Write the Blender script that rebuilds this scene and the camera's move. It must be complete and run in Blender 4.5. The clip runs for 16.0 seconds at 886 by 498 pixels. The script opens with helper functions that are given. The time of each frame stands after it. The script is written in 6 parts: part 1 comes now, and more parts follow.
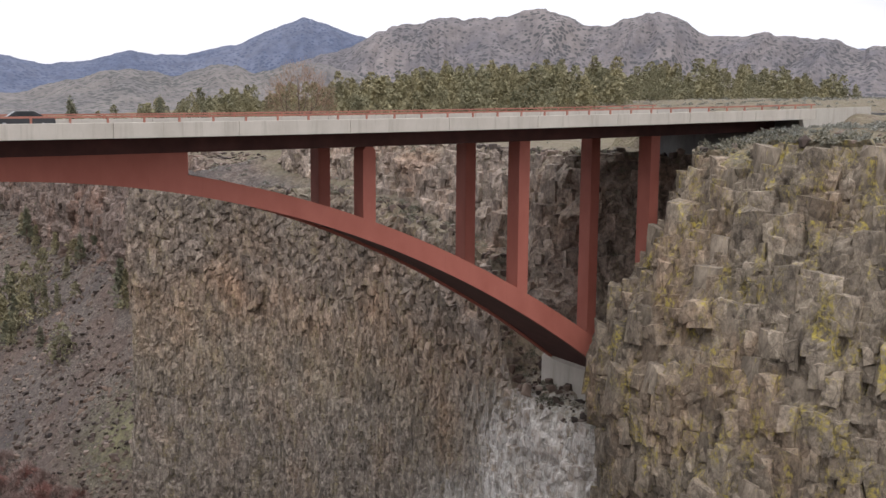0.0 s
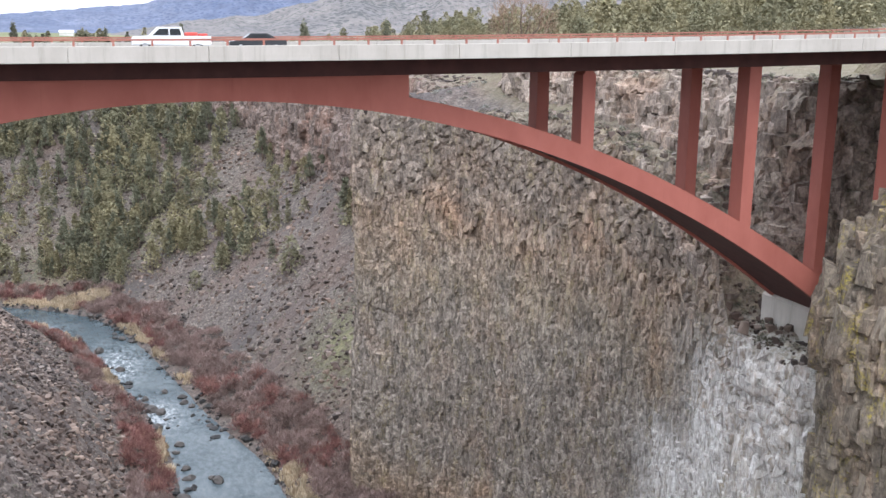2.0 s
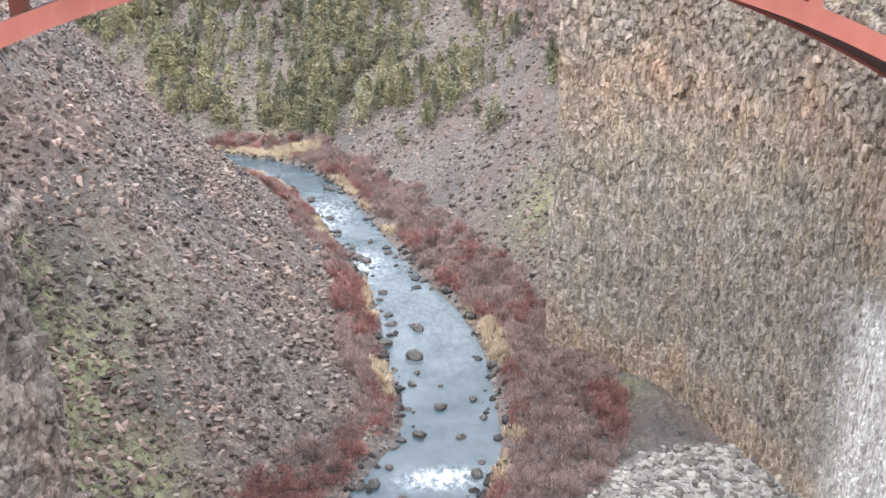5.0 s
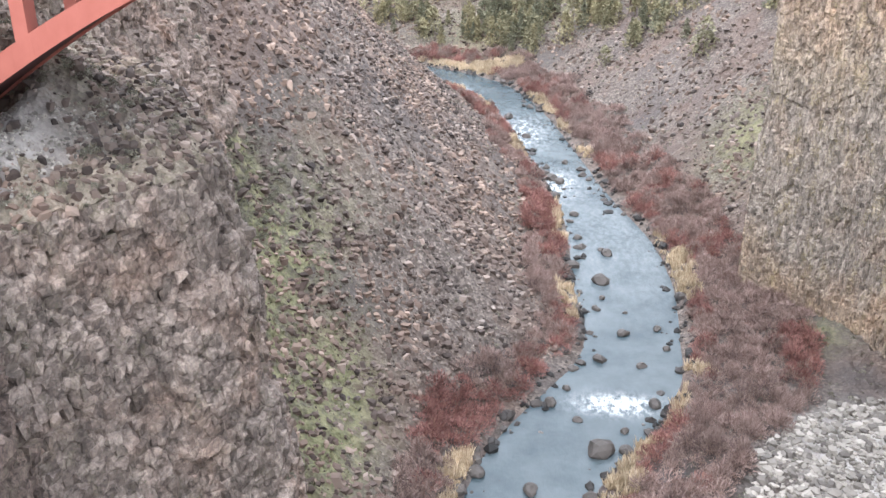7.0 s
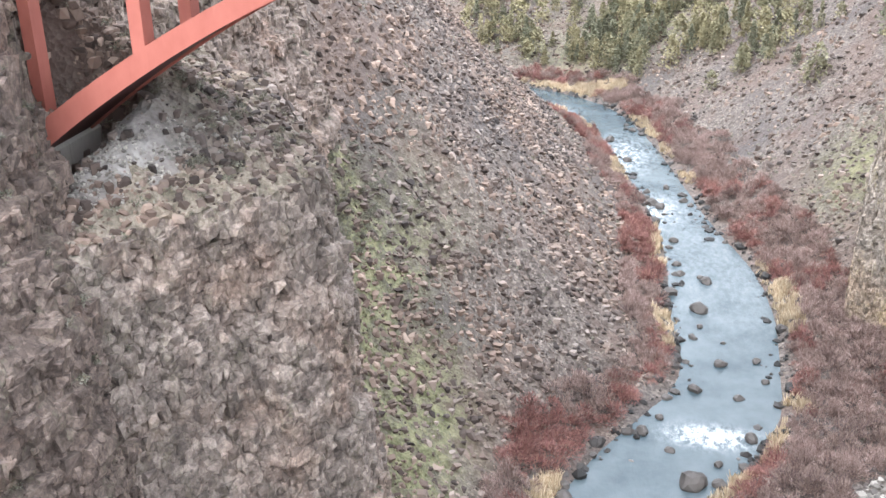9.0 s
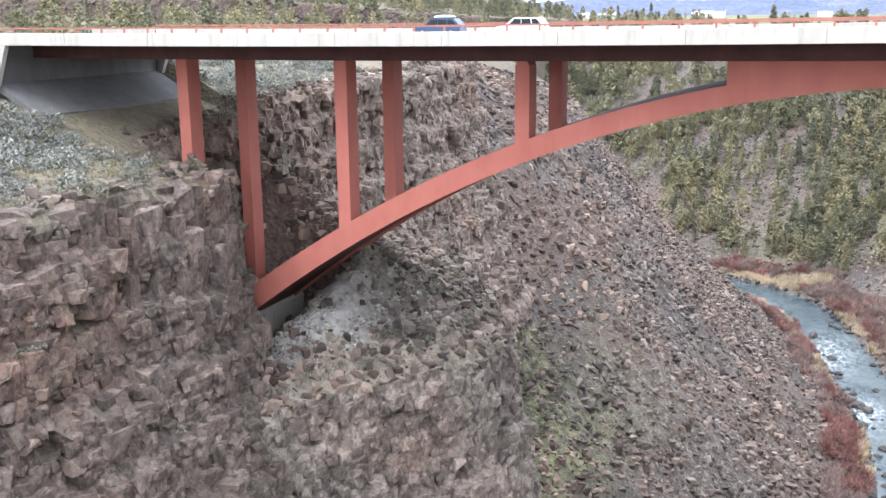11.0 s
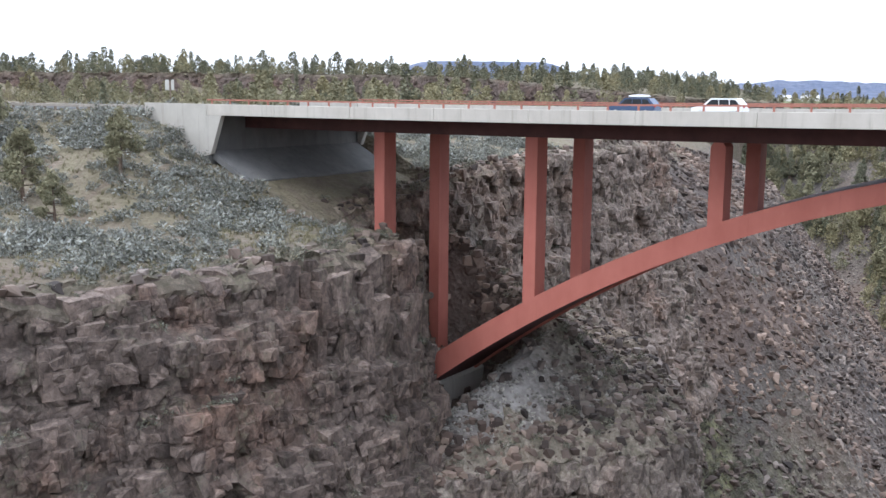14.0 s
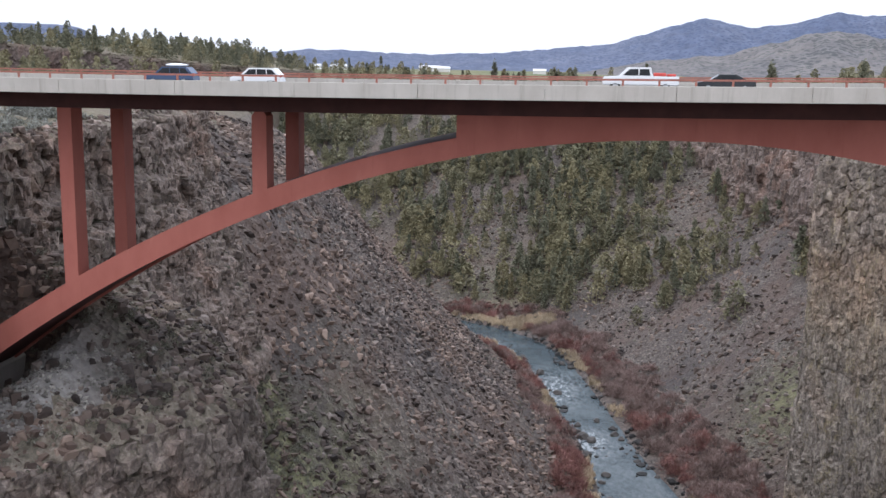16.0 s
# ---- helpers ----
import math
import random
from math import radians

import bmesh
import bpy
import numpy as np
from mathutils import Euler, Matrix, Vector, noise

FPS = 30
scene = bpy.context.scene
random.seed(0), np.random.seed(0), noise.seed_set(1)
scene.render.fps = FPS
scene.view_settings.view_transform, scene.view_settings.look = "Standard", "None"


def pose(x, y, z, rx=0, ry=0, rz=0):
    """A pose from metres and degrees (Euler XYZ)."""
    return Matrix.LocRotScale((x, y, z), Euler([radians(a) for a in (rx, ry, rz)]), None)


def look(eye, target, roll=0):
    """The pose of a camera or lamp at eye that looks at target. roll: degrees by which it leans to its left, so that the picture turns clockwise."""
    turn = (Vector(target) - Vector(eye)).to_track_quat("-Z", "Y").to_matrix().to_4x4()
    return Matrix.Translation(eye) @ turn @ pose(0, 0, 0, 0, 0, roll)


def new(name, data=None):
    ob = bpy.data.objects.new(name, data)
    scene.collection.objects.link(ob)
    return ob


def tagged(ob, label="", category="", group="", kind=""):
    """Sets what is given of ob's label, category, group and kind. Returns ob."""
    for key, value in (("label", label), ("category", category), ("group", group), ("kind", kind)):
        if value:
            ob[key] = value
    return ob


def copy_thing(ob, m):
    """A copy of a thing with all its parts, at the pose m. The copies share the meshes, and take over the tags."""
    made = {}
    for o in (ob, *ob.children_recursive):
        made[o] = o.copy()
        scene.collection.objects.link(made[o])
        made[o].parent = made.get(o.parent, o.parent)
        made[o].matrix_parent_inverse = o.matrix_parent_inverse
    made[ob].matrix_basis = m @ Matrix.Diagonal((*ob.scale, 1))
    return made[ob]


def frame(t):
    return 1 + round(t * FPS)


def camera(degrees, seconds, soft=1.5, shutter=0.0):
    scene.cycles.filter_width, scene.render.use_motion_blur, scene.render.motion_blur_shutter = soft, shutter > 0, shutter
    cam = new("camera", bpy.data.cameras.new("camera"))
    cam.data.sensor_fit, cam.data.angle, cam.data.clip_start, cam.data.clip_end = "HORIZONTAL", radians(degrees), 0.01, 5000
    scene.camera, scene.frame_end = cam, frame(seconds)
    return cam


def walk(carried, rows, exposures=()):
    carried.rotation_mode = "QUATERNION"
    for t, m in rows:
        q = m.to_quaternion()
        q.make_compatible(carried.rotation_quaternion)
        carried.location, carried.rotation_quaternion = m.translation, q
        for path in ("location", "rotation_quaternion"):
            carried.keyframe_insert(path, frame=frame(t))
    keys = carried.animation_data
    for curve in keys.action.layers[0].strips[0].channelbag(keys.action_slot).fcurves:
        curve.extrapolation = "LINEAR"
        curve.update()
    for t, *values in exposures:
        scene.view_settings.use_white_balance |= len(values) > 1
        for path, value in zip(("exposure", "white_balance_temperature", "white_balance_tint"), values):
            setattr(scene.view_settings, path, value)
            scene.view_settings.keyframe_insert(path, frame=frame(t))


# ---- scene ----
# ---- camera ----
cam = camera(47.84, 16.0)
PATH = [
    (0, (-6.735, -74.909, 1.595), (18.654, -32.364, -5.137), 0.468),
    (0.5, (-6.644, -74.814, 1.586), (16.171, -31.000, -6.151), 0.827),
    (1, (-6.535, -74.740, 1.574), (13.149, -29.634, -7.255), 0.827),
    (1.5, (-6.427, -74.644, 1.523), (10.818, -28.732, -8.209), 0.535),
    (2, (-6.359, -74.510, 1.555), (9.024, -28.107, -8.939), 0.623),
    (2.5, (-6.280, -74.426, 1.512), (6.626, -27.541, -10.117), 0.535),
    (3, (-6.260, -74.428, 1.522), (5.430, -27.516, -11.231), 0.732),
    (3.5, (-6.229, -74.341, 1.541), (4.599, -27.516, -12.249), 0.958),
    (3.7, (-6.220, -74.287, 1.510), (4.193, -27.497, -12.711), 0.867),
    (5.8, (-6.644, -74.640, 1.653), (-4.559, -28.333, -17.090), -0.105),
    (6, (-6.627, -74.640, 1.710), (-5.213, -28.434, -17.343), 0.085),
    (6.5, (-6.671, -74.531, 1.629), (-8.314, -28.729, -18.359), -0.055),
    (7, (-6.720, -74.528, 1.597), (-10.903, -29.313, -19.334), -0.309),
    (7.5, (-6.801, -74.436, 1.551), (-12.473, -29.746, -20.144), -0.310),
    (8, (-6.822, -74.400, 1.496), (-13.819, -30.225, -20.856), -0.370),
    (8.2, (-6.796, -74.434, 1.497), (-14.476, -30.360, -20.830), -0.535),
    (10.3, (-6.625, -74.437, 1.510), (-18.763, -27.949, -12.331), -0.005),
    (10.5, (-6.554, -74.333, 1.458), (-20.872, -28.313, -11.852), -0.184),
    (11, (-6.615, -74.377, 1.462), (-25.289, -29.412, -9.912), -0.569),
    (11.5, (-6.681, -74.408, 1.524), (-27.346, -30.139, -9.117), -0.808),
    (12, (-6.708, -74.428, 1.534), (-27.680, -30.296, -9.072), -0.812),
    (12.5, (-6.702, -74.495, 1.545), (-27.995, -30.546, -9.182), -0.684),
    (13, (-6.706, -74.430, 1.538), (-28.268, -30.598, -9.132), -0.592),
    (13.5, (-6.712, -74.444, 1.497), (-29.866, -31.171, -8.059), -0.687),
    (14, (-6.730, -74.247, 1.429), (-33.810, -32.920, -6.233), 0.433),
    (14.5, (-6.796, -74.335, 1.491), (-36.825, -34.867, -4.875), -0.228),
    (15, (-6.822, -74.649, 1.607), (-34.419, -33.623, -5.827), -0.223),
    (15.5, (-6.653, -74.666, 1.541), (-21.310, -27.471, -6.065), 0.103),
    (16, (-6.796, -74.789, 1.611), (-12.995, -25.987, -7.333), 1.130),
]
walk(cam, [(t, look(eye, target, roll)) for t, eye, target, roll in PATH],
     [(0, 0.0, 6750, 14), (0.7, 0.35, 6650, 13), (1.5, 0.75, 6250, 12), (2.5, 0.85, 6050, 11), (3.1, 1.17, 6000, 10), (3.5, 1.32, 6050, 10), (6, 1.48, 6250, 12), (7.2, 1.53, 6250, 12), (8, 1.75, 6250, 11), (10.3, 1.57, 6150, 10),
      (11, 1.35, 6050, 10), (12.5, 1.2, 6000, 10), (13.3, 1.05, 5950, 10), (14, 0.6, 5950, 10), (14.5, 0.33, 5950, 10), (15.5, 0.2, 6000, 12), (16, 0.13, 6050, 13)])

# ---- world and sun: bright thin overcast, light from behind the camera ----
SUN_EL, SUN_AZ = radians(50), radians(205)
world = bpy.data.worlds.new("sky")
scene.world = world
world.use_nodes = True
wn, wl = world.node_tree.nodes, world.node_tree.links
wn.clear()
sky = wn.new("ShaderNodeTexSky")
sky.sky_type, sky.sun_disc = "NISHITA", False
sky.sun_elevation, sky.sun_rotation = SUN_EL, SUN_AZ
sky.dust_density, sky.air_density = 4.0, 1.0
geo = wn.new("ShaderNodeTexCoord")
cmap = wn.new("ShaderNodeMapping")
cmap.inputs["Scale"].default_value = (1.0, 1.0, 5.0)
cloud = wn.new("ShaderNodeTexNoise")
cloud.inputs["Scale"].default_value, cloud.inputs["Detail"].default_value = 1.6, 5.0
cramp = wn.new("ShaderNodeValToRGB")
cramp.color_ramp.elements[0].position, cramp.color_ramp.elements[0].color = 0.30, (0.55, 0.55, 0.55, 1)
cramp.color_ramp.elements[1].position, cramp.color_ramp.elements[1].color = 0.46, (0.95, 0.95, 0.95, 1)
wmix = wn.new("ShaderNodeMix")
wmix.data_type = "RGBA"
wmix.inputs[7].default_value = (9.3, 9.7, 10.4, 1)
wbg = wn.new("ShaderNodeBackground")
wbg.inputs["Strength"].default_value = 0.135
wout = wn.new("ShaderNodeOutputWorld")
wl.new(geo.outputs["Generated"], cmap.inputs["Vector"])
wl.new(cmap.outputs["Vector"], cloud.inputs["Vector"])
wl.new(cloud.outputs["Fac"], cramp.inputs["Fac"])
wl.new(cramp.outputs["Color"], wmix.inputs[0])
wl.new(sky.outputs["Color"], wmix.inputs[6])
# overcast: brighter overhead than at the horizon
sep = wn.new("ShaderNodeSeparateXYZ")
wl.new(geo.outputs["Generated"], sep.inputs["Vector"])
lift = wn.new("ShaderNodeMapRange")
lift.inputs["From Min"].default_value, lift.inputs["From Max"].default_value = 0.0, 1.0
lift.inputs["To Min"].default_value, lift.inputs["To Max"].default_value = 0.78, 1.5
wl.new(sep.outputs["Z"], lift.inputs["Value"])
wmul = wn.new("ShaderNodeVectorMath")
wmul.operation = "SCALE"
wl.new(wmix.outputs[2], wmul.inputs[0])
wl.new(lift.outputs["Result"], wmul.inputs["Scale"])
wl.new(wmul.outputs["Vector"], wbg.inputs["Color"])
wl.new(wbg.outputs["Background"], wout.inputs["Surface"])
sun_data = bpy.data.lights.new("sun", "SUN")
sun_data.energy, sun_data.angle, sun_data.color = 0.8, radians(35), (1.0, 0.97, 0.93)
sun = new("sun", sun_data)
sun.matrix_world = look((0, 0, 200), (100 * math.cos(SUN_EL) * -math.sin(SUN_AZ), 100 * math.cos(SUN_EL) * -math.cos(SUN_AZ), 200 - 100 * math.sin(SUN_EL)))


# ---- materials ----
class Nodes:
    """Short way to chain shader nodes of one material."""

    def __init__(self, name):
        self.mat = bpy.data.materials.new(name)
        self.mat.use_nodes = True
        self.n, self.l = self.mat.node_tree.nodes, self.mat.node_tree.links
        self.bsdf = self.n["Principled BSDF"]
        self.bsdf.inputs["Specular IOR Level"].default_value = 0.3
        self.co = self.n.new("ShaderNodeTexCoord").outputs["Object"]

    def put(self, socket, value):
        if isinstance(value, bpy.types.NodeSocket):
            self.l.new(value, socket)
        else:
            socket.default_value = value

    def scaled(self, s):
        m = self.n.new("ShaderNodeMapping")
        m.inputs["Scale"].default_value = s
        self.l.new(self.co, m.inputs["Vector"])
        return m.outputs["Vector"]

    def noise(self, scale, detail=4.0, stretch=None, rough=0.6):
        t = self.n.new("ShaderNodeTexNoise")
        t.inputs["Scale"].default_value, t.inputs["Detail"].default_value = scale, detail
        t.inputs["Roughness"].default_value = rough
        self.l.new(self.scaled(stretch) if stretch else self.co, t.inputs["Vector"])
        return t.outputs["Fac"]

    def cells(self, scale, stretch=None, feature="F1"):
        t = self.n.new("ShaderNodeTexVoronoi")
        t.feature = feature
        t.inputs["Scale"].default_value = scale
        self.l.new(self.scaled(stretch) if stretch else self.co, t.inputs["Vector"])
        return t.outputs["Distance"]

    def cellcol(self, scale, stretch=None):
        t = self.n.new("ShaderNodeTexVoronoi")
        t.inputs["Scale"].default_value = scale
        self.l.new(self.scaled(stretch) if stretch else self.co, t.inputs["Vector"])
        s = self.n.new("ShaderNodeSeparateColor")
        self.l.new(t.outputs["Color"], s.inputs["Color"])
        return s.outputs["Red"]

    def ramp(self, fac, *stops):
        r = self.n.new("ShaderNodeValToRGB")
        e = r.color_ramp.elements
        while len(e) < len(stops):
            e.new(0.5)
        for k, (p, c) in zip(e, stops):
            k.position, k.color = p, (*c, 1) if isinstance(c, tuple) else (c, c, c, 1)
        self.l.new(fac, r.inputs["Fac"])
        return r.outputs["Color"]

    def ramp_value(self, fac, lo, hi):
        m = self.n.new("ShaderNodeMapRange")
        m.inputs["To Min"].default_value, m.inputs["To Max"].default_value = lo, hi
        self.l.new(fac, m.inputs["Value"])
        return m.outputs["Result"]

    def mix(self, fac, a, b, mode="MIX"):
        m = self.n.new("ShaderNodeMix")
        m.data_type, m.blend_type = "RGBA", mode
        for s, v in ((m.inputs[0], fac), (m.inputs[6], a), (m.inputs[7], b)):
            self.put(s, (*v, 1) if isinstance(v, tuple) else v)
        return m.outputs[2]

    def math(self, op, a, b=0.0):
        m = self.n.new("ShaderNodeMath")
        m.operation = op
        m.use_clamp = True
        self.put(m.inputs[0], a)
        self.put(m.inputs[1], b)
        return m.outputs[0]

    def add(self, a, b):
        m = self.n.new("ShaderNodeMath")
        self.put(m.inputs[0], a)
        self.put(m.inputs[1], b)
        return m.outputs[0]

    def attr(self, name):
        a = self.n.new("ShaderNodeAttribute")
        a.attribute_name = name
        return a.outputs["Fac"]

    def island(self):
        return self.n.new("ShaderNodeNewGeometry").outputs["Random Per Island"]

    def random(self):
        return self.n.new("ShaderNodeObjectInfo").outputs["Random"]

    def done(self, color, rough=0.9, height=None, bump=0.3, dist=0.1, metal=0.0):
        self.put(self.bsdf.inputs["Base Color"], (*color, 1) if isinstance(color, tuple) else color)
        self.put(self.bsdf.inputs["Roughness"], rough)
        self.bsdf.inputs["Metallic"].default_value = metal
        if height is not None:
            b = self.n.new("ShaderNodeBump")
            b.inputs["Strength"].default_value, b.inputs["Distance"].default_value = bump, dist
            self.l.new(height, b.inputs["Height"])
            self.l.new(b.outputs["Normal"], self.bsdf.inputs["Normal"])
        return self.mat


def rock_material(name, dark, mid, light, warm, lichen, lichen_amount, warm_amount, stretch=(1, 1, 0.35), strata=None):
    """Basalt: fractured grain at several scales, tan and orange weathering, dark varnish, yellow lichen, pale droppings where the 'stain' attribute says so."""
    k = Nodes(name)
    soft = (1, 1, 0.5 + 0.5 * stretch[2])
    dark, mid, light = [tuple(1.22 * a for a in c) for c in (dark, mid, light)]
    base = k.ramp(k.noise(0.8, 10, soft, 0.74), (0.30, dark), (0.5, mid), (0.72, light))
    base = k.mix(0.5, base, k.ramp(k.cellcol(1.25, soft), (0.0, dark), (0.5, mid), (1.0, light)))
    base = k.mix(0.25, base, k.ramp(k.cellcol(3.2, soft), (0.0, dark), (0.5, mid), (1.0, light)))
    tone = k.n.new("ShaderNodeMath")
    tone.operation = "FRACT"
    k.l.new(k.add(k.island(), k.random()), tone.inputs[0])
    base = k.mix(1.0, base, k.ramp(tone.outputs[0], (0.0, 0.68), (0.5, 1.0), (1.0, 1.32)), "MULTIPLY")
    base = k.mix(1.0, base, k.ramp(k.noise(2.6, 10, soft, 0.8), (0.32, 0.50), (0.50, 1.0), (0.68, 1.5)), "MULTIPLY")
    if strata:
        sep = k.n.new("ShaderNodeSeparateXYZ")
        k.l.new(k.co, sep.inputs["Vector"])
        lay = k.n.new("ShaderNodeMapRange")
        lay.inputs["From Min"].default_value, lay.inputs["From Max"].default_value = -90.0, -5.0
        k.l.new(k.add(sep.outputs["Z"], k.ramp_value(k.noise(0.055, 6, (1, 1, 0.5), 0.65), -16.0, 16.0)), lay.inputs["Value"])
        tint = k.ramp(lay.outputs["Result"], *strata)
        base = k.mix(k.ramp(k.noise(0.12, 6, None, 0.7), (0.30, 0.35), (0.60, 1.0)), base, k.mix(1.0, base, tint, "MULTIPLY"))
    w = k.ramp(k.noise(0.09, 7, (1, 1, 0.8), 0.65), (0.50, 0.0), (0.64, warm_amount))
    base = k.mix(w, base, k.mix(1.0, base, k.mix(k.noise(1.3, 4), tuple(0.45 + 0.62 * a / (sum(warm) / 3) for a in warm), (1.0, 0.95, 0.9)), "MULTIPLY"))
    varnish = k.ramp(k.noise(0.21, 8, (1, 1, 0.55), 0.7), (0.54, 0.0), (0.68, 0.45))
    base = k.mix(varnish, base, tuple(a * 1.15 for a in dark))
    li = k.ramp(k.noise(0.45, 9, (1, 1, 0.45), 0.78), (0.51, 0.0), (0.61, lichen_amount))
    li = k.math("MULTIPLY", li, k.ramp(k.noise(3.0, 6), (0.42, 0.0), (0.60, 1.0)))
    base = k.mix(li, base, lichen)
    streak = k.ramp(k.noise(0.6, 8, (1, 1, 0.10), 0.75), (0.37, 0.0), (0.52, 1.0))
    streak = k.math("MULTIPLY", streak, k.ramp(k.noise(2.0, 7, (1, 1, 0.4), 0.7), (0.40, 0.05), (0.58, 1.0)))
    st = k.math("MULTIPLY", k.attr("stain"), streak)
    base = k.mix(k.math("MULTIPLY", k.attr("stain"), k.ramp(k.noise(0.5, 7, (1, 1, 0.4), 0.7), (0.35, 0.2), (0.6, 0.7))), base, (0.50, 0.48, 0.45))
    base = k.mix(st, base, (0.80, 0.78, 0.75))
    base = k.mix(k.attr("green"), base, k.mix(k.noise(0.8, 5), (0.10, 0.11, 0.05), (0.20, 0.19, 0.11)))
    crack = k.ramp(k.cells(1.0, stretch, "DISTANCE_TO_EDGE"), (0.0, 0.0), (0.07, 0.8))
    # crevice shade painted as darker lines along some of the joints
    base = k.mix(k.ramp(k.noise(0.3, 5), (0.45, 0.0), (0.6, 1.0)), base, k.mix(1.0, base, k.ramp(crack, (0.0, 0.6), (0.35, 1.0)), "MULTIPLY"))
    height = k.mix(0.82, crack, k.noise(2.4, 10, soft, 0.72))
    return k.done(base, 0.92, height, 0.8, 0.4)


EAST_STRATA = ((0.02, (1.10, 0.98, 0.86)), (0.12, (1.18, 1.0, 0.83)), (0.20, (0.97, 0.96, 0.95)), (0.50, (0.96, 0.95, 0.93)), (0.60, (1.07, 1.01, 0.90)),
               (0.71, (1.16, 0.98, 0.84)), (0.78, (0.92, 0.84, 0.78)), (0.92, (0.80, 0.74, 0.70)))
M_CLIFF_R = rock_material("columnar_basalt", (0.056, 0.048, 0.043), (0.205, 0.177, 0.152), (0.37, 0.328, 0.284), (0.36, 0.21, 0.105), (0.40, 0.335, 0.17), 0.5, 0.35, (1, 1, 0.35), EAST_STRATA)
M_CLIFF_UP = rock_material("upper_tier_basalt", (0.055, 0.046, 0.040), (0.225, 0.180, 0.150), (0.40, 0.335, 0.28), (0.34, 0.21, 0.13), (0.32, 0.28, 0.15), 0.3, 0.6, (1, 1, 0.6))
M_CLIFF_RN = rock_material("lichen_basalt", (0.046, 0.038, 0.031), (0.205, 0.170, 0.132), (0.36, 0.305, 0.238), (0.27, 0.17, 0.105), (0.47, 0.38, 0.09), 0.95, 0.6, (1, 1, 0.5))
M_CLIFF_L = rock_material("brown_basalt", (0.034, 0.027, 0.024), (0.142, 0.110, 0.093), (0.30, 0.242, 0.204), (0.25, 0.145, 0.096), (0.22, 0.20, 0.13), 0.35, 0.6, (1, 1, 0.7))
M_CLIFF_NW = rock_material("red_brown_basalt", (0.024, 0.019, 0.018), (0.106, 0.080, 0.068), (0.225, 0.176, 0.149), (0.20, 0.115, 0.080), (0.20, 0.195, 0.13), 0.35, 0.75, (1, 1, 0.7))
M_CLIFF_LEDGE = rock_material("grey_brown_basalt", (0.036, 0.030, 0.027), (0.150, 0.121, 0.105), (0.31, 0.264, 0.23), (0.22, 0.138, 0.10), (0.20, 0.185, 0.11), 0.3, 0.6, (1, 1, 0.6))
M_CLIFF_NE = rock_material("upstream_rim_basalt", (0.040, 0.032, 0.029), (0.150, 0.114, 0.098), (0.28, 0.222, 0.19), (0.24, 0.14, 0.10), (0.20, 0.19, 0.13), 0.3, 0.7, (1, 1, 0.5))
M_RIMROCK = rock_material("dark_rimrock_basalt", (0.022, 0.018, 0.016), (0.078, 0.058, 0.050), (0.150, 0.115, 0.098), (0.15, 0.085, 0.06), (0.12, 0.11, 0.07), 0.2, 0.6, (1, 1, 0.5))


def ground_material():
    k = Nodes("canyon_ground")
    rock = k.ramp(k.noise(0.6, 9, None, 0.72), (0.30, (0.034, 0.030, 0.028)), (0.5, (0.118, 0.099, 0.088)), (0.72, (0.20, 0.173, 0.154)))
    rock = k.mix(0.5, rock, k.ramp(k.cellcol(0.9), (0.0, (0.042, 0.034, 0.029)), (0.6, (0.115, 0.090, 0.075)), (1.0, (0.19, 0.156, 0.130))))
    rock = k.mix(0.5, rock, k.ramp(k.cellcol(2.3), (0.0, (0.030, 0.026, 0.024)), (0.45, (0.105, 0.088, 0.077)), (0.85, (0.20, 0.170, 0.150)), (1.0, (0.33, 0.285, 0.25))))
    rust = k.ramp(k.noise(0.045, 5), (0.48, 0.0), (0.60, 0.5))
    rock = k.mix(rust, rock, (0.135, 0.090, 0.073))
    ash = k.ramp(k.noise(0.03, 6), (0.50, 0.0), (0.62, 0.65))
    rock = k.mix(ash, rock, (0.070, 0.063, 0.063))
    soil = k.ramp(k.noise(0.9, 8), (0.3, (0.130, 0.098, 0.076)), (0.6, (0.205, 0.162, 0.126)), (0.8, (0.28, 0.23, 0.184)))
    soil = k.mix(k.ramp(k.noise(0.25, 8, None, 0.7), (0.46, 0.0), (0.58, 0.6)), soil, (0.15, 0.127, 0.085))
    grass = k.ramp(k.noise(0.7, 8), (0.3, (0.085, 0.092, 0.045)), (0.55, (0.175, 0.172, 0.095)), (0.75, (0.28, 0.26, 0.165)))
    c = k.mix(k.attr("soil"), rock, soil)
    patch = k.math("MULTIPLY", k.attr("green"), k.ramp(k.noise(0.35, 7, None, 0.7), (0.36, 0.1), (0.55, 1.0)))
    c = k.mix(patch, c, grass)
    c = k.mix(k.attr("field"), c, k.ramp(k.noise(0.004, 4), (0.4, (0.13, 0.15, 0.07)), (0.55, (0.20, 0.18, 0.10)), (0.65, (0.10, 0.12, 0.055))))
    c = k.mix(k.attr("stain"), c, k.ramp(k.noise(0.8, 8), (0.3, (0.20, 0.19, 0.18)), (0.7, (0.42, 0.40, 0.38))))
    return k.done(c, 0.95, k.mix(0.5, k.cells(2.3), k.noise(1.6, 9, None, 0.7)), 0.9, 0.4)


M_GROUND = ground_material()


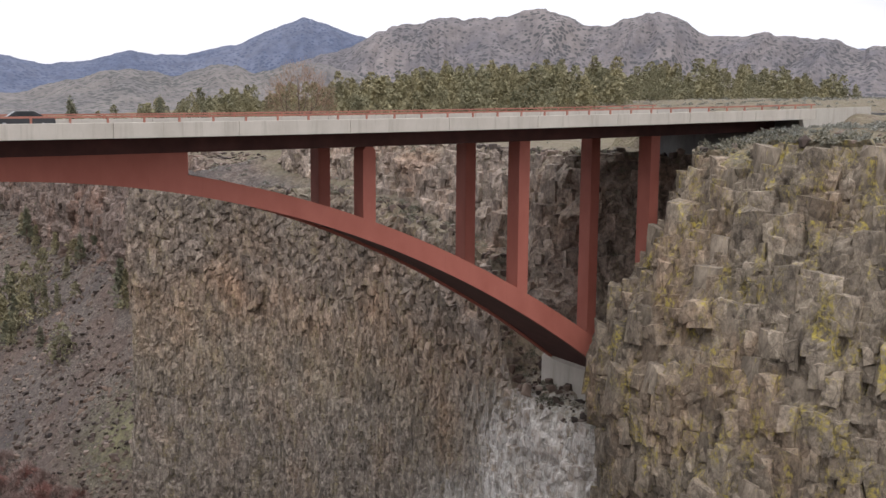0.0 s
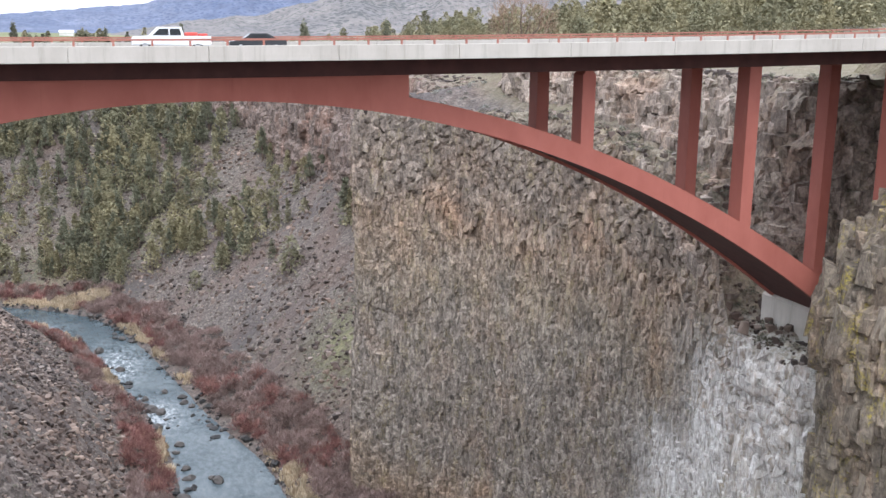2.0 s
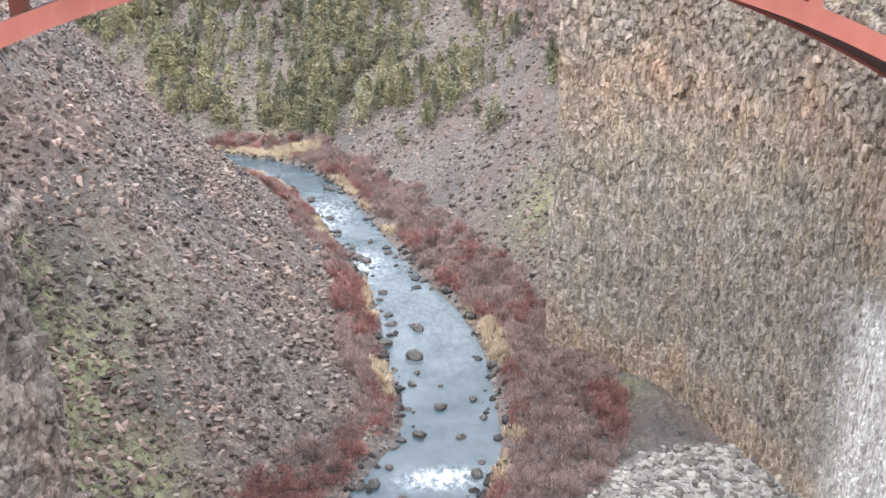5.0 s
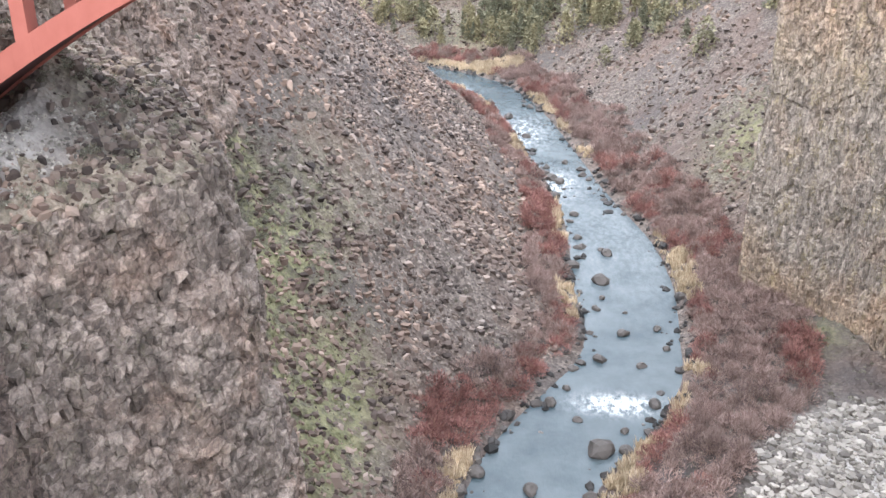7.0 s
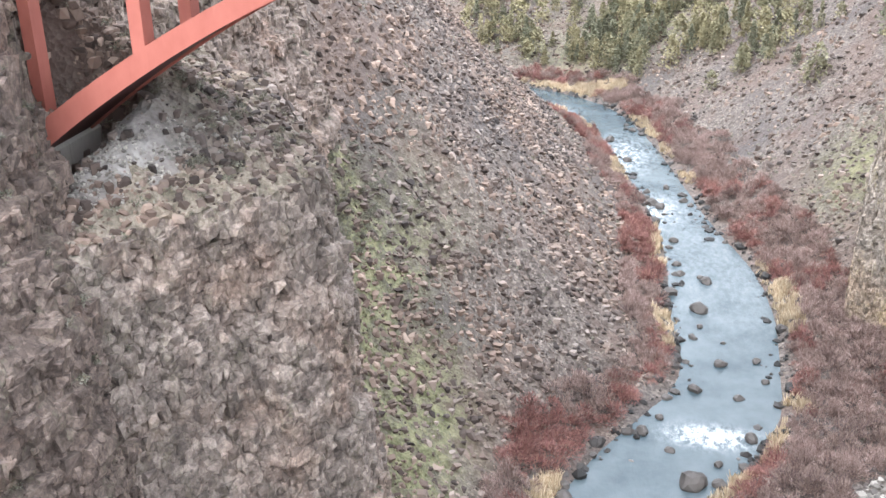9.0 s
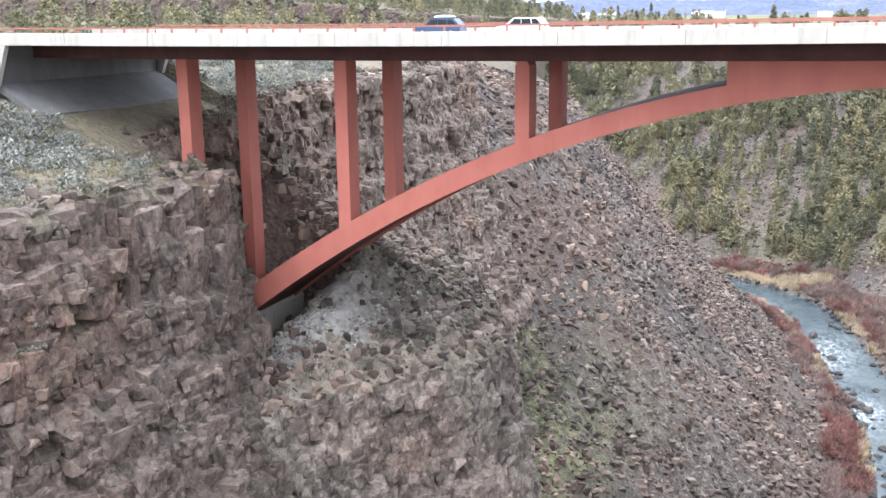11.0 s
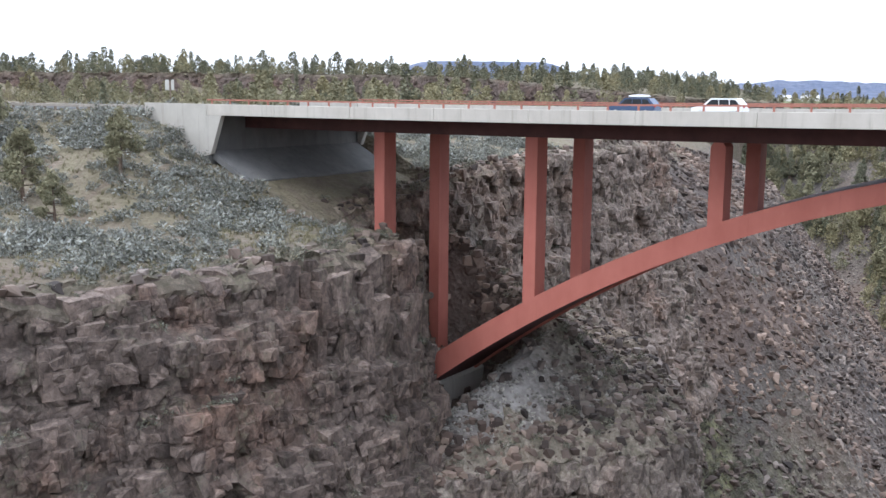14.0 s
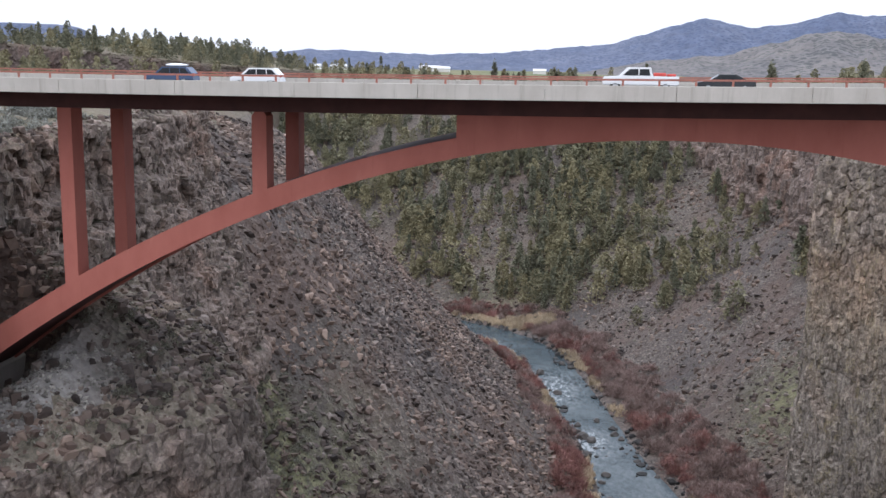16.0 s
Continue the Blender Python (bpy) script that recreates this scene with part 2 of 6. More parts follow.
def paint_material():
    k = Nodes("red_painted_concrete")
    c = k.ramp(k.noise(0.35, 6, (1, 1, 0.5)), (0.3, (0.330, 0.104, 0.078)), (0.7, (0.415, 0.143, 0.110)))
    c = k.mix(k.ramp(k.noise(1.2, 8, (2.2, 2.2, 0.12), 0.7), (0.58, 0.0), (0.72, 0.35)), c, (0.25, 0.075, 0.055))
    c = k.mix(k.ramp(k.noise(0.9, 7, (1, 1, 0.4)), (0.62, 0.0), (0.75, 0.3)), c, (0.46, 0.21, 0.16))
    return k.done(c, 0.72, k.noise(14, 4), 0.12, 0.02)


def concrete_material(name, a, b, stain=0.5):
    k = Nodes(name)
    c = k.ramp(k.noise(0.5, 8, (1, 1, 0.6), 0.65), (0.3, a), (0.7, b))
    c = k.mix(k.ramp(k.noise(1.0, 8, (1.6, 1.6, 0.10), 0.7), (0.52, 0.0), (0.70, stain)), c, (a[0] * 0.62, a[1] * 0.60, a[2] * 0.56))
    return k.done(c, 0.85, k.noise(9, 6), 0.2, 0.03)


def plain(name, a, b, scale=2.0, rough=0.6, metal=0.0):
    k = Nodes(name)
    return k.done(k.ramp(k.noise(scale, 6), (0.3, a), (0.7, b)), rough, k.noise(scale * 6, 4), 0.15, 0.02, metal)


def scatter_material(name, stops, patches=None, rough=0.95):
    """Colour by piece, with a second finer grain."""
    k = Nodes(name)
    c = k.ramp(k.island(), *stops)
    g = k.ramp(k.noise(0.12, 5), (0.35, 0.72), (0.65, 1.18))
    c = k.mix(1.0, c, g, "MULTIPLY")
    if patches:
        c = k.mix(k.ramp(k.noise(0.04, 6, None, 0.65), (0.42, 0.0), (0.58, 1.0)), k.mix(1.0, c, patches[0], "MULTIPLY"), k.mix(1.0, c, patches[1], "MULTIPLY"))
    return k.done(c, rough, k.noise(4, 6), 0.4, 0.08)


M_RED = paint_material()
# girder colour; on the arch slab it stands in for shade underneath
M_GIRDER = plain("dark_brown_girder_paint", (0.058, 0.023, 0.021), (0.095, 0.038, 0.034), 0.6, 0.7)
M_DECK = concrete_material("pale_parapet_concrete", (0.41, 0.377, 0.332), (0.51, 0.475, 0.425), 0.5)
# darker copy of the abutment concrete, with the shade under the deck painted in
M_CONC_SHADE = concrete_material("dark_paving_concrete", (0.13, 0.13, 0.13), (0.20, 0.195, 0.19), 0.4)
M_CONC = concrete_material("grey_abutment_concrete", (0.36, 0.335, 0.30), (0.46, 0.435, 0.39), 0.5)
M_ASPHALT = plain("asphalt", (0.045, 0.045, 0.047), (0.085, 0.083, 0.08), 1.5, 0.9)
M_RAIL = plain("red_brown_rail_paint", (0.30, 0.12, 0.09), (0.40, 0.17, 0.125), 1.0, 0.6)
M_ROCKS = scatter_material("talus_rock", ((0.0, (0.040, 0.033, 0.030)), (0.35, (0.112, 0.088, 0.076)), (0.75, (0.182, 0.146, 0.124)), (1.0, (0.29, 0.242, 0.208))), ((0.84, 0.86, 0.89), (1.10, 1.0, 0.94)))
M_GREYROCK = scatter_material("pale_scree_rock", ((0.0, (0.11, 0.10, 0.092)), (0.5, (0.24, 0.222, 0.198)), (1.0, (0.37, 0.345, 0.31))))
M_WETROCK = scatter_material("wet_river_rock", ((0.0, (0.014, 0.014, 0.014)), (0.6, (0.044, 0.040, 0.038)), (1.0, (0.104, 0.092, 0.084))), rough=0.6)
M_SAGE = scatter_material("sagebrush_leaf", ((0.0, (0.115, 0.112, 0.090)), (0.45, (0.205, 0.207, 0.180)), (0.8, (0.33, 0.338, 0.315)), (1.0, (0.26, 0.24, 0.17))))
M_BRUSH = scatter_material("olive_grey_brush", ((0.0, (0.085, 0.082, 0.058)), (0.5, (0.165, 0.158, 0.120)), (0.85, (0.25, 0.243, 0.205)), (1.0, (0.23, 0.20, 0.12))))
M_WILLOW = scatter_material("red_willow_twig", ((0.0, (0.12, 0.058, 0.052)), (0.5, (0.24, 0.112, 0.098)), (1.0, (0.35, 0.200, 0.168))))
M_ALDER = scatter_material("bare_grey_mauve_twig", ((0.0, (0.13, 0.088, 0.080)), (0.5, (0.255, 0.178, 0.158)), (1.0, (0.37, 0.285, 0.25))))
M_DRYGRASS = scatter_material("dry_bank_grass", ((0.0, (0.33, 0.25, 0.165)), (0.5, (0.52, 0.42, 0.29)), (1.0, (0.68, 0.58, 0.44))))
M_GREENGRASS = scatter_material("spring_grass", ((0.0, (0.11, 0.115, 0.06)), (0.5, (0.20, 0.198, 0.115)), (1.0, (0.31, 0.29, 0.20))))
M_BENCHGRASS = scatter_material("thin_bench_grass", ((0.0, (0.13, 0.125, 0.07)), (0.5, (0.21, 0.19, 0.115)), (1.0, (0.32, 0.275, 0.18))))
M_JUNIPER = scatter_material("juniper_leaf", ((0.0, (0.165, 0.162, 0.106)), (0.5, (0.210, 0.203, 0.134)), (1.0, (0.265, 0.250, 0.168))), ((0.98, 0.97, 0.93), (1.20, 1.11, 0.98)))
M_PINE = scatter_material("pine_leaf", ((0.0, (0.130, 0.133, 0.092)), (0.6, (0.168, 0.167, 0.113)), (1.0, (0.212, 0.204, 0.140))))
M_BARK = plain("shaggy_bark", (0.07, 0.05, 0.038), (0.17, 0.125, 0.095), 4.0, 0.95)


def water_material():
    k = Nodes("river_water")
    foam = k.math("MULTIPLY", k.attr("foam"), k.ramp(k.noise(0.9, 8, (1.0, 0.55, 1.0), 0.75), (0.42, 0.0), (0.62, 1.0)))
    c = k.mix(foam, k.ramp(k.noise(0.09, 5), (0.35, (0.036, 0.056, 0.066)), (0.65, (0.090, 0.112, 0.122))), (0.75, 0.78, 0.80))
    k.bsdf.inputs["Specular IOR Level"].default_value = 0.5
    k.bsdf.inputs["IOR"].default_value = 1.33
    return k.done(c, k.ramp(foam, (0.0, 0.12), (1.0, 0.8)), k.noise(0.8, 9, (1.0, 0.6, 1.0), 0.7), 0.55, 0.25)


M_WATER = water_material()


# ---- helpers for meshes ----
def mesh_from(name, verts, faces, mat, attrs=None, smooth=False):
    """A mesh from numpy arrays: verts (n, 3), faces (m, 3) or (m, 4)."""
    me = bpy.data.meshes.new(name)
    verts = np.asarray(verts, np.float32)
    faces = np.asarray(faces, np.int32)
    k = faces.shape[1]
    me.vertices.add(len(verts))
    me.vertices.foreach_set("co", verts.ravel())
    me.loops.add(faces.size)
    me.loops.foreach_set("vertex_index", faces.ravel())
    me.polygons.add(len(faces))
    me.polygons.foreach_set("loop_start", np.arange(0, faces.size, k, dtype=np.int32))
    me.polygons.foreach_set("use_smooth", np.full(len(faces), smooth))
    for key, values in (attrs or {}).items():
        a = me.attributes.new(key, "FLOAT", "POINT")
        a.data.foreach_set("value", np.asarray(values, np.float32).ravel())
    me.update(calc_edges=True)
    me.validate()
    me.materials.append(mat)
    return me


def part(name, bm, material, parent=None, label=""):
    """Links a bmesh as one mesh object under a thing or a part."""
    me = bpy.data.meshes.new(name)
    bm.to_mesh(me)
    bm.free()
    me.materials.append(material)
    ob = new(name, me)
    if parent is not None:
        ob.parent = parent
    if label:
        tagged(ob, label)
    return ob


def empty(name, x=0, y=0, z=0):
    e = new(name)
    e.location = (x, y, z)
    e.empty_display_size = 0.5
    return e


def add_box(bm, x0, x1, y0, y1, z0, z1, bevel=0.0):
    r = bmesh.ops.create_cube(bm, size=1.0, matrix=Matrix.Translation(((x0 + x1) / 2, (y0 + y1) / 2, (z0 + z1) / 2)) @ Matrix.Diagonal((x1 - x0, y1 - y0, z1 - z0, 1)))
    if bevel:
        es = list({e for v in r["verts"] for e in v.link_edges})
        bmesh.ops.bevel(bm, geom=es, offset=bevel, segments=1, affect="EDGES")


def boxed(x0, x1, y0, y1, z0, z1, bevel=0.0):
    bm = bmesh.new()
    add_box(bm, x0, x1, y0, y1, z0, z1, bevel)
    return bm


def prism(outline, y0, y1):
    """A solid from an outline of (x, z), between two y."""
    bm = bmesh.new()
    a = [bm.verts.new((x, y0, z)) for x, z in outline]
    b = [bm.verts.new((x, y1, z)) for x, z in outline]
    bm.faces.new(a)
    bm.faces.new(b[::-1])
    n = len(a)
    for i in range(n):
        bm.faces.new((a[i], b[i], b[(i + 1) % n], a[(i + 1) % n]))
    bmesh.ops.recalc_face_normals(bm, faces=bm.faces)
    return bm


# ---- noise on arrays ----
def hash01(ix, iy, iz, seed):
    h = (ix.astype(np.int64) * 374761393 + iy.astype(np.int64) * 668265263 + iz.astype(np.int64) * 2147483647 + seed * 974634777) & 0xFFFFFFFF
    h = ((h ^ (h >> 13)) * 1274126177) & 0xFFFFFFFF
    h = ((h ^ (h >> 16)) * 2246822519) & 0xFFFFFFFF
    return ((h ^ (h >> 15)) & 0xFFFFFF) / float(0xFFFFFF)


def vnoise(x, y, z, seed=0):
    fx, fy, fz = np.floor(x), np.floor(y), np.floor(z)
    tx, ty, tz = x - fx, y - fy, z - fz
    tx, ty, tz = [t * t * (3 - 2 * t) for t in (tx, ty, tz)]
    out = 0.0
    for dx in (0, 1):
        for dy in (0, 1):
            for dz in (0, 1):
                w = (tx if dx else 1 - tx) * (ty if dy else 1 - ty) * (tz if dz else 1 - tz)
                out = out + w * hash01(fx + dx, fy + dy, fz + dz, seed)
    return out * 2 - 1


def fbm(x, y, z=0.0, octaves=4, seed=0):
    z = np.zeros_like(x) + z
    total, amp = 0.0, 0.5
    for o in range(octaves):
        total = total + amp * vnoise(x * 2 ** o, y * 2 ** o, z * 2 ** o, seed + o)
        amp *= 0.5
    return total


def blocks(u, v, su, sv, seed=0, tilt=0.0):
    """Jittered cells on a sheet: a random level and slant for each cell, and how near a joint is (0 at the joint)."""
    a, b = u / su, v / sv
    ca, cb = np.floor(a), np.floor(b)
    best = np.full(u.shape, 1e9)
    second = np.full(u.shape, 1e9)
    level = np.zeros(u.shape)
    for da in (-1, 0, 1):
        for db in (-1, 0, 1):
            ia, ib = ca + da, cb + db
            z = np.zeros_like(ia)
            pa = ia + 0.12 + 0.76 * hash01(ia, ib, z, seed)
            pb = ib + 0.08 + 0.84 * hash01(ia, ib, z, seed + 7)
            d = np.maximum(np.abs(a - pa), np.abs(b - pb)) + 0.25 * (np.abs(a - pa) + np.abs(b - pb))
            slant = tilt * ((hash01(ia, ib, z, seed + 17) - 0.5) * (a - pa) + (hash01(ia, ib, z, seed + 19) - 0.5) * (b - pb))
            closer = d < best
            second = np.where(closer, best, np.minimum(second, d))
            level = np.where(closer, hash01(ia, ib, z, seed + 13) + slant, level)
            best = np.where(closer, d, best)
    return level, second - best


def grid_faces(n, m):
    i = np.arange(n * m).reshape(n, m)
    return np.stack([i[:-1, :-1], i[1:, :-1], i[1:, 1:], i[:-1, 1:]], -1).reshape(-1, 4)


def chaikin(p, times=2):
    p = np.asarray(p, float)
    for _ in range(times):
        q = np.empty((2 * len(p), p.shape[1]))
        q[0], q[-1] = p[0], p[-1]
        q[1:-1:2] = 0.75 * p[:-1] + 0.25 * p[1:]
        q[2::2] = 0.25 * p[:-1] + 0.75 * p[1:]
        p = q
    return p


def side_of(x, y, line):
    """Distance to a plan line, positive on the right of its direction, and the share along it."""
    line = np.asarray(line, float)
    best = np.full(x.shape, 1e18)
    sign = np.ones(x.shape)
    along = np.zeros(x.shape)
    run = 0.0
    for (ax, ay), (bx, by) in zip(line[:-1, :2], line[1:, :2]):
        dx, dy = bx - ax, by - ay
        ll = dx * dx + dy * dy
        t = np.clip(((x - ax) * dx + (y - ay) * dy) / ll, 0, 1)
        ex, ey = x - ax - t * dx, y - ay - t * dy
        d = ex * ex + ey * ey
        closer = d < best - 1e-9
        sign = np.where(closer, np.where(dx * ey - dy * ex < 0, 1.0, -1.0), sign)
        along = np.where(closer, run + t * math.sqrt(ll), along)
        best = np.minimum(best, d)
        run += math.sqrt(ll)
    return np.sqrt(best) * sign, along


def step01(x, a, b):
    t = np.clip((x - a) / (b - a), 0, 1)
    return t * t * (3 - 2 * t)


# ---- plan of the canyon (metres; the bridge runs along x, its near face at y = 0) ----
GRADE = 0.013
SAG = 1.1e-4
WATER_Z = -88.0
RIVER = chaikin([(-14, -400, 10), (-12, -120, 10), (-9, 0, 10), (-6, 38, 9.5), (-1, 50, 10), (6, 61, 10.5), (11, 71, 10), (13, 84, 9), (12.5, 104, 11), (11.5, 126, 10), (6.5, 150, 7), (-0.5, 182, 7.4), (-11, 226, 7.5), (-25, 253, 9), (-60, 273, 9), (-125, 284, 10), (-260, 292, 10), (-700, 260, 12)])
RIM_R = chaikin([(420, 300), (210, 205), (80, 138), (43, 110), (33.8, 102), (40.5, 95.5), (51, 84), (56, 66), (60, 42), (60, 28), (56.5, 19), (54.5, 12), (54.5, 0), (58, -6), (78, -10)], 1)
BLOCK_R = chaikin([(170, 0), (74, -4.5), (59.5, -7), (56.8, -13), (60, -28), (70, -50), (92, -130), (120, -400)], 1)
LEDGE_L = chaikin([(-64, 42), (-44, 28), (-36, 15), (-36, 9), (-46, -4), (-52, -14), (-62, -34), (-82, -60)], 1)[::-1]
RIM_L = chaikin([(-180, 245), (-105, 175), (-72, 98), (-66, 62), (-67, 34), (-65.5, 14), (-65.5, -2), (-72, -6)], 1)[::-1]
BLOCK_L = chaikin([(-160, 2), (-67, 0), (-57.5, -1.5), (-55.5, -9), (-57, -22), (-64, -46), (-78, -130), (-110, -400)], 1)[::-1]
UPPER_R = chaikin([(180, 200), (110, 145), (74, 108), (61, 99), (62.5, 84), (66, 64), (67.5, 44), (66, 28), (68.5, 18), (80, 10)], 1)
RIM_NE = chaikin([(20, 396), (48, 354), (62, 306), (67, 250), (66, 200), (66, 165), (70, 140), (78, 135)], 1)
GULLY = [(-52, 70), (-47, 61), (-43.5, 53), (-40.5, 44), (-38, 34), (-35.5, 26), (-33, 18)]
MESA_W = [(-230, 640), (-170, 520), (-138, 425), (-150, 395), (-262, 272), (-420, 160), (-760, 60)][::-1]


def road_z(x):
    """Height of the road along the bridge and beyond it."""
    a = np.abs(x)
    return GRADE * np.sign(x) * np.minimum(a, 90 + 60 * (1 - np.exp(-np.maximum(a - 90, 0) / 60))) + SAG * np.minimum(a, 86) ** 2


def plateau(x, y):
    """The tableland on both sides, with the road bank at the bridge's ends."""
    south = step01(-y, 7, 24)
    left = -2.2 - 8.6 * step01(x, -125, -62) * south + 0.6 * fbm(x / 30, y / 30, 0, 3, 5)
    left = np.where(y < 12, np.minimum(left, np.interp(-x, [60, 70, 75.5, 78.7, 84.7, 88, 98], [-9.8, -8.3, -6.3, -4.5, -1.6, -0.3, 4]) - 0.12 * np.clip(-6 - y, 0, 16)), left)
    left = np.where(y > 12, -2.6 - 3.6 * step01(x, -115, -66) * step01(y, 18, 26) + 1.2 * fbm(x / 40, y / 40, 0, 3, 6), left)
    right = -1.2 + 2.8 * step01(x, 85, 260) + 5.0 * step01(x, 90, 190) * step01(y, 18, 70) + 0.6 * fbm(x / 30, y / 30, 0, 3, 8)
    right = right + 1.7 * step01(-y, 8, 16) * step01(y, -90, -60)
    h = np.where(x < 0, left, right)
    far = step01(np.hypot(x, y), 300, 1200)
    h = h * (1 - far) + far * (-6.0 + 3 * fbm(x / 300, y / 300, 0, 3, 9))
    bank = step01(12.5 + 6 - np.abs(y - 6.5), 0, 6) * step01(np.abs(x), np.where((x < 0) & (y < 0), 84, 79), np.where((x < 0) & (y < 0), 91, 86)) * step01(-np.abs(x), -1000, -700)
    return h * (1 - bank) + bank * (road_z(x) - 0.12)


def mesa(s, top, inset=3.2, fall=30.0):
    """A tier of rock: its top inside a plan line, a drop at the line."""
    return np.where(s > inset, top, top - (inset - s) * fall)


def ground_z(x, y, rough=True):
    """Height of the ground at x, y."""
    d, along = side_of(x, y, RIVER)
    seg = np.concatenate([[0], np.cumsum(np.hypot(*np.diff(RIVER[:, :2], axis=0).T))])
    hw = np.interp(along, seg, RIVER[:, 2])
    right = d > 0
    e = np.abs(d) - hw
    # left side: talus growing steeper to the rim; right side: willow bench, then talus
    lz = WATER_Z + 0.5 + 0.22 * np.clip(e, 0, 5) + 0.66 * np.clip(e - 5, 0, None) + 0.0068 * np.clip(e - 5, 0, 60) ** 2
    bench = 11 + 4 * fbm(x / 20, y / 20, 0, 2, 3)
    far_open = step01(y, 215, 300)
    rz = WATER_Z + 0.5 + 0.25 * np.clip(e, 0, bench) + (0.08 + (0.64 - 0.20 * far_open) * step01(y, 98, 120)) * np.clip(e - bench, 0, None) + 0.002 * np.clip(e - bench, 0, 80) ** 2 * (1 - far_open) * step01(y, 98, 120)
    z = np.where(right, rz, lz)
    z = np.where(e < 0, WATER_Z - 1.2 + 1.7 * np.clip(1 + e / 3, 0, 1), z)
    pl = plateau(x, y)
    z = np.minimum(z, pl)
    # grey scree fan below the right cliff
    fan = np.hypot(x - 60, y - 26)
    z = np.maximum(z, np.where(x > -5, -77 - 0.33 * fan, -200))
    # tiers of rock
    s, _ = side_of(x, y, RIM_R)
    top = np.interp(y, [-10, 0, 14, 24, 60, 95, 130], [-28.6, -28.6, -28.6, -15, -11, -11.5, -9])
    top = top + np.clip(-s - 4, 0, None) * np.interp(y, [-10, 14, 24, 60], [0.75, 0.75, 0.5, 0.35])
    z = np.maximum(z, mesa(-s, np.minimum(top, pl)))
    s, _ = side_of(x, y, RIM_NE)
    z = np.where((x > 16) & (x < 150) & (y > 130) & (y < 396), np.maximum(z, mesa(-s, np.minimum(-11.0 + np.clip(-s - 3, 0, None) * 0.2, pl))), z)
    s, _ = side_of(x, y, UPPER_R)
    z = np.maximum(z, mesa(-s, np.minimum(-3.6 + np.clip(-s, 0, None) * 0.12, pl)))
    s, _ = side_of(x, y, LEDGE_L)
    open_slope = step01(x, -57, -50) + step01(y, 11, 17) + 0.5 * step01(-x, 60, 64) * step01(y, 3, 8)
    z = np.maximum(z, mesa(-s, np.minimum(-29.5 + np.clip(-s - 3, 0, None) * 0.80 * np.clip(open_slope, 0.04, 1), pl)))
    s, _ = side_of(x, y, RIM_L)
    z = np.maximum(z, mesa(-s, np.minimum(-8.0 + np.clip(-s - 2, 0, None) * 0.2, pl)))
    s, _ = side_of(x, y, BLOCK_R)
    z = np.maximum(z, mesa(-s, np.minimum(-1.5 + np.clip(-s - 1, 0, None) * 0.3, pl)))
    s, _ = side_of(x, y, BLOCK_L)
    z = np.maximum(z, mesa(-s, np.minimum(-11.3 + np.clip(-s, 0, None) * 0.17, pl)))
    z = np.where((x > 79) & (y < 26) & (y > -70), np.maximum(z, pl), z)
    z = np.where((x < -60) & (y < 26) & (y > -70), np.maximum(z, pl - np.where(y < 3, 2.2 * (1 - step01(-x, 62, 73)), 7 * (1 - step01(-x, 63, 82))) * step01(-x, 60, 63) - 40 * (1 - step01(-x, 60, 66))), z)
    # under the deck the approaches lie below the slope paving
    under = (y > -6.2) & (y < 19) & (np.abs(x) > 66) & (np.abs(x) < 82.5)
    cap = np.where(x > 0, np.interp(np.abs(x), [66, 69, 78, 80], [-10.6, -10.4, -6.4, -6.2]), np.interp(-x, [66, 70, 74, 79, 81], [-9.6, -8.6, -7.2, -5.4, -5.2]))
    z = np.where(under, np.minimum(z, cap), z)
    if rough:
        slope = step01(np.abs(z - pl), 1.5, 12)
        wet = step01(e, 0, 4)
        z = z + wet * (slope * (1.3 * fbm(x / 9, y / 9, 0, 4, 21)) + (1 - slope) * 0.35 * fbm(x / 5, y / 5, 0, 3, 22))
        lev, joint = blocks(x + 0.5 * fbm(x / 3, y / 3, 0, 2, 26), y, 1.7, 1.5, 27, 0.8)
        z = z + wet * slope * (0.75 * (lev - 0.5) - 0.25 * step01(-joint, -0.15, 0)) * step01(-y, -240, -120)
        # raised tableland behind the far rimrock
        s, _ = side_of(x, y, MESA_W)
        z = np.where(s < -2, np.maximum(z, -2.2 + 11 * step01(-x, 135, 260) + 1.5 * fbm(x / 60, y / 60, 0, 3, 31)), z)
        z = np.where(under, np.minimum(z, cap + 0.2), z)
    return z


# ---- ground: one sheet to the horizon ----
def stretched(lo, hi, fine, far_lo, far_hi):
    """Grid lines: even between lo and hi, growing wider outside."""
    a = list(np.arange(lo, hi, fine))
    step, p = fine, lo
    while p > far_lo:
        step *= 1.14
        p -= step
        a.insert(0, p)
    step, p = fine, a[-1]
    while p < far_hi:
        step *= 1.14
        p += step
        a.append(p)
    return np.array(a)


gx = stretched(-125, 120, 0.9, -4800, 4800)
gy = stretched(-60, 330, 0.9, -4800, 4800)
X, Y = np.meshgrid(gx, gy, indexing="ij")
Z = ground_z(X, Y)
riv, _ = side_of(X, Y, RIVER)
near_plateau = step01(Z, -14, -8) * step01(np.abs(X), 55, 62)
green = 0.9 * step01(Z, -70, -62) * step01(-Z, 28, 34) * np.exp(-((X + 40) / 9) ** 2 - ((Y - 52) / 22) ** 2) * 1.4
green += np.exp(-((X + 32) / 5) ** 2 - ((Y - 34) / 16) ** 2)
green += 0.9 * np.exp(-((X - 44) / 9) ** 2 - ((Y - 150) / 14) ** 2) + 0.9 * np.exp(-((X + 12) / 26) ** 2 - ((Y - 292) / 14) ** 2)
green += 0.06 * step01(Y, 240, 300) * (Z < -15) + 0.38 * near_plateau
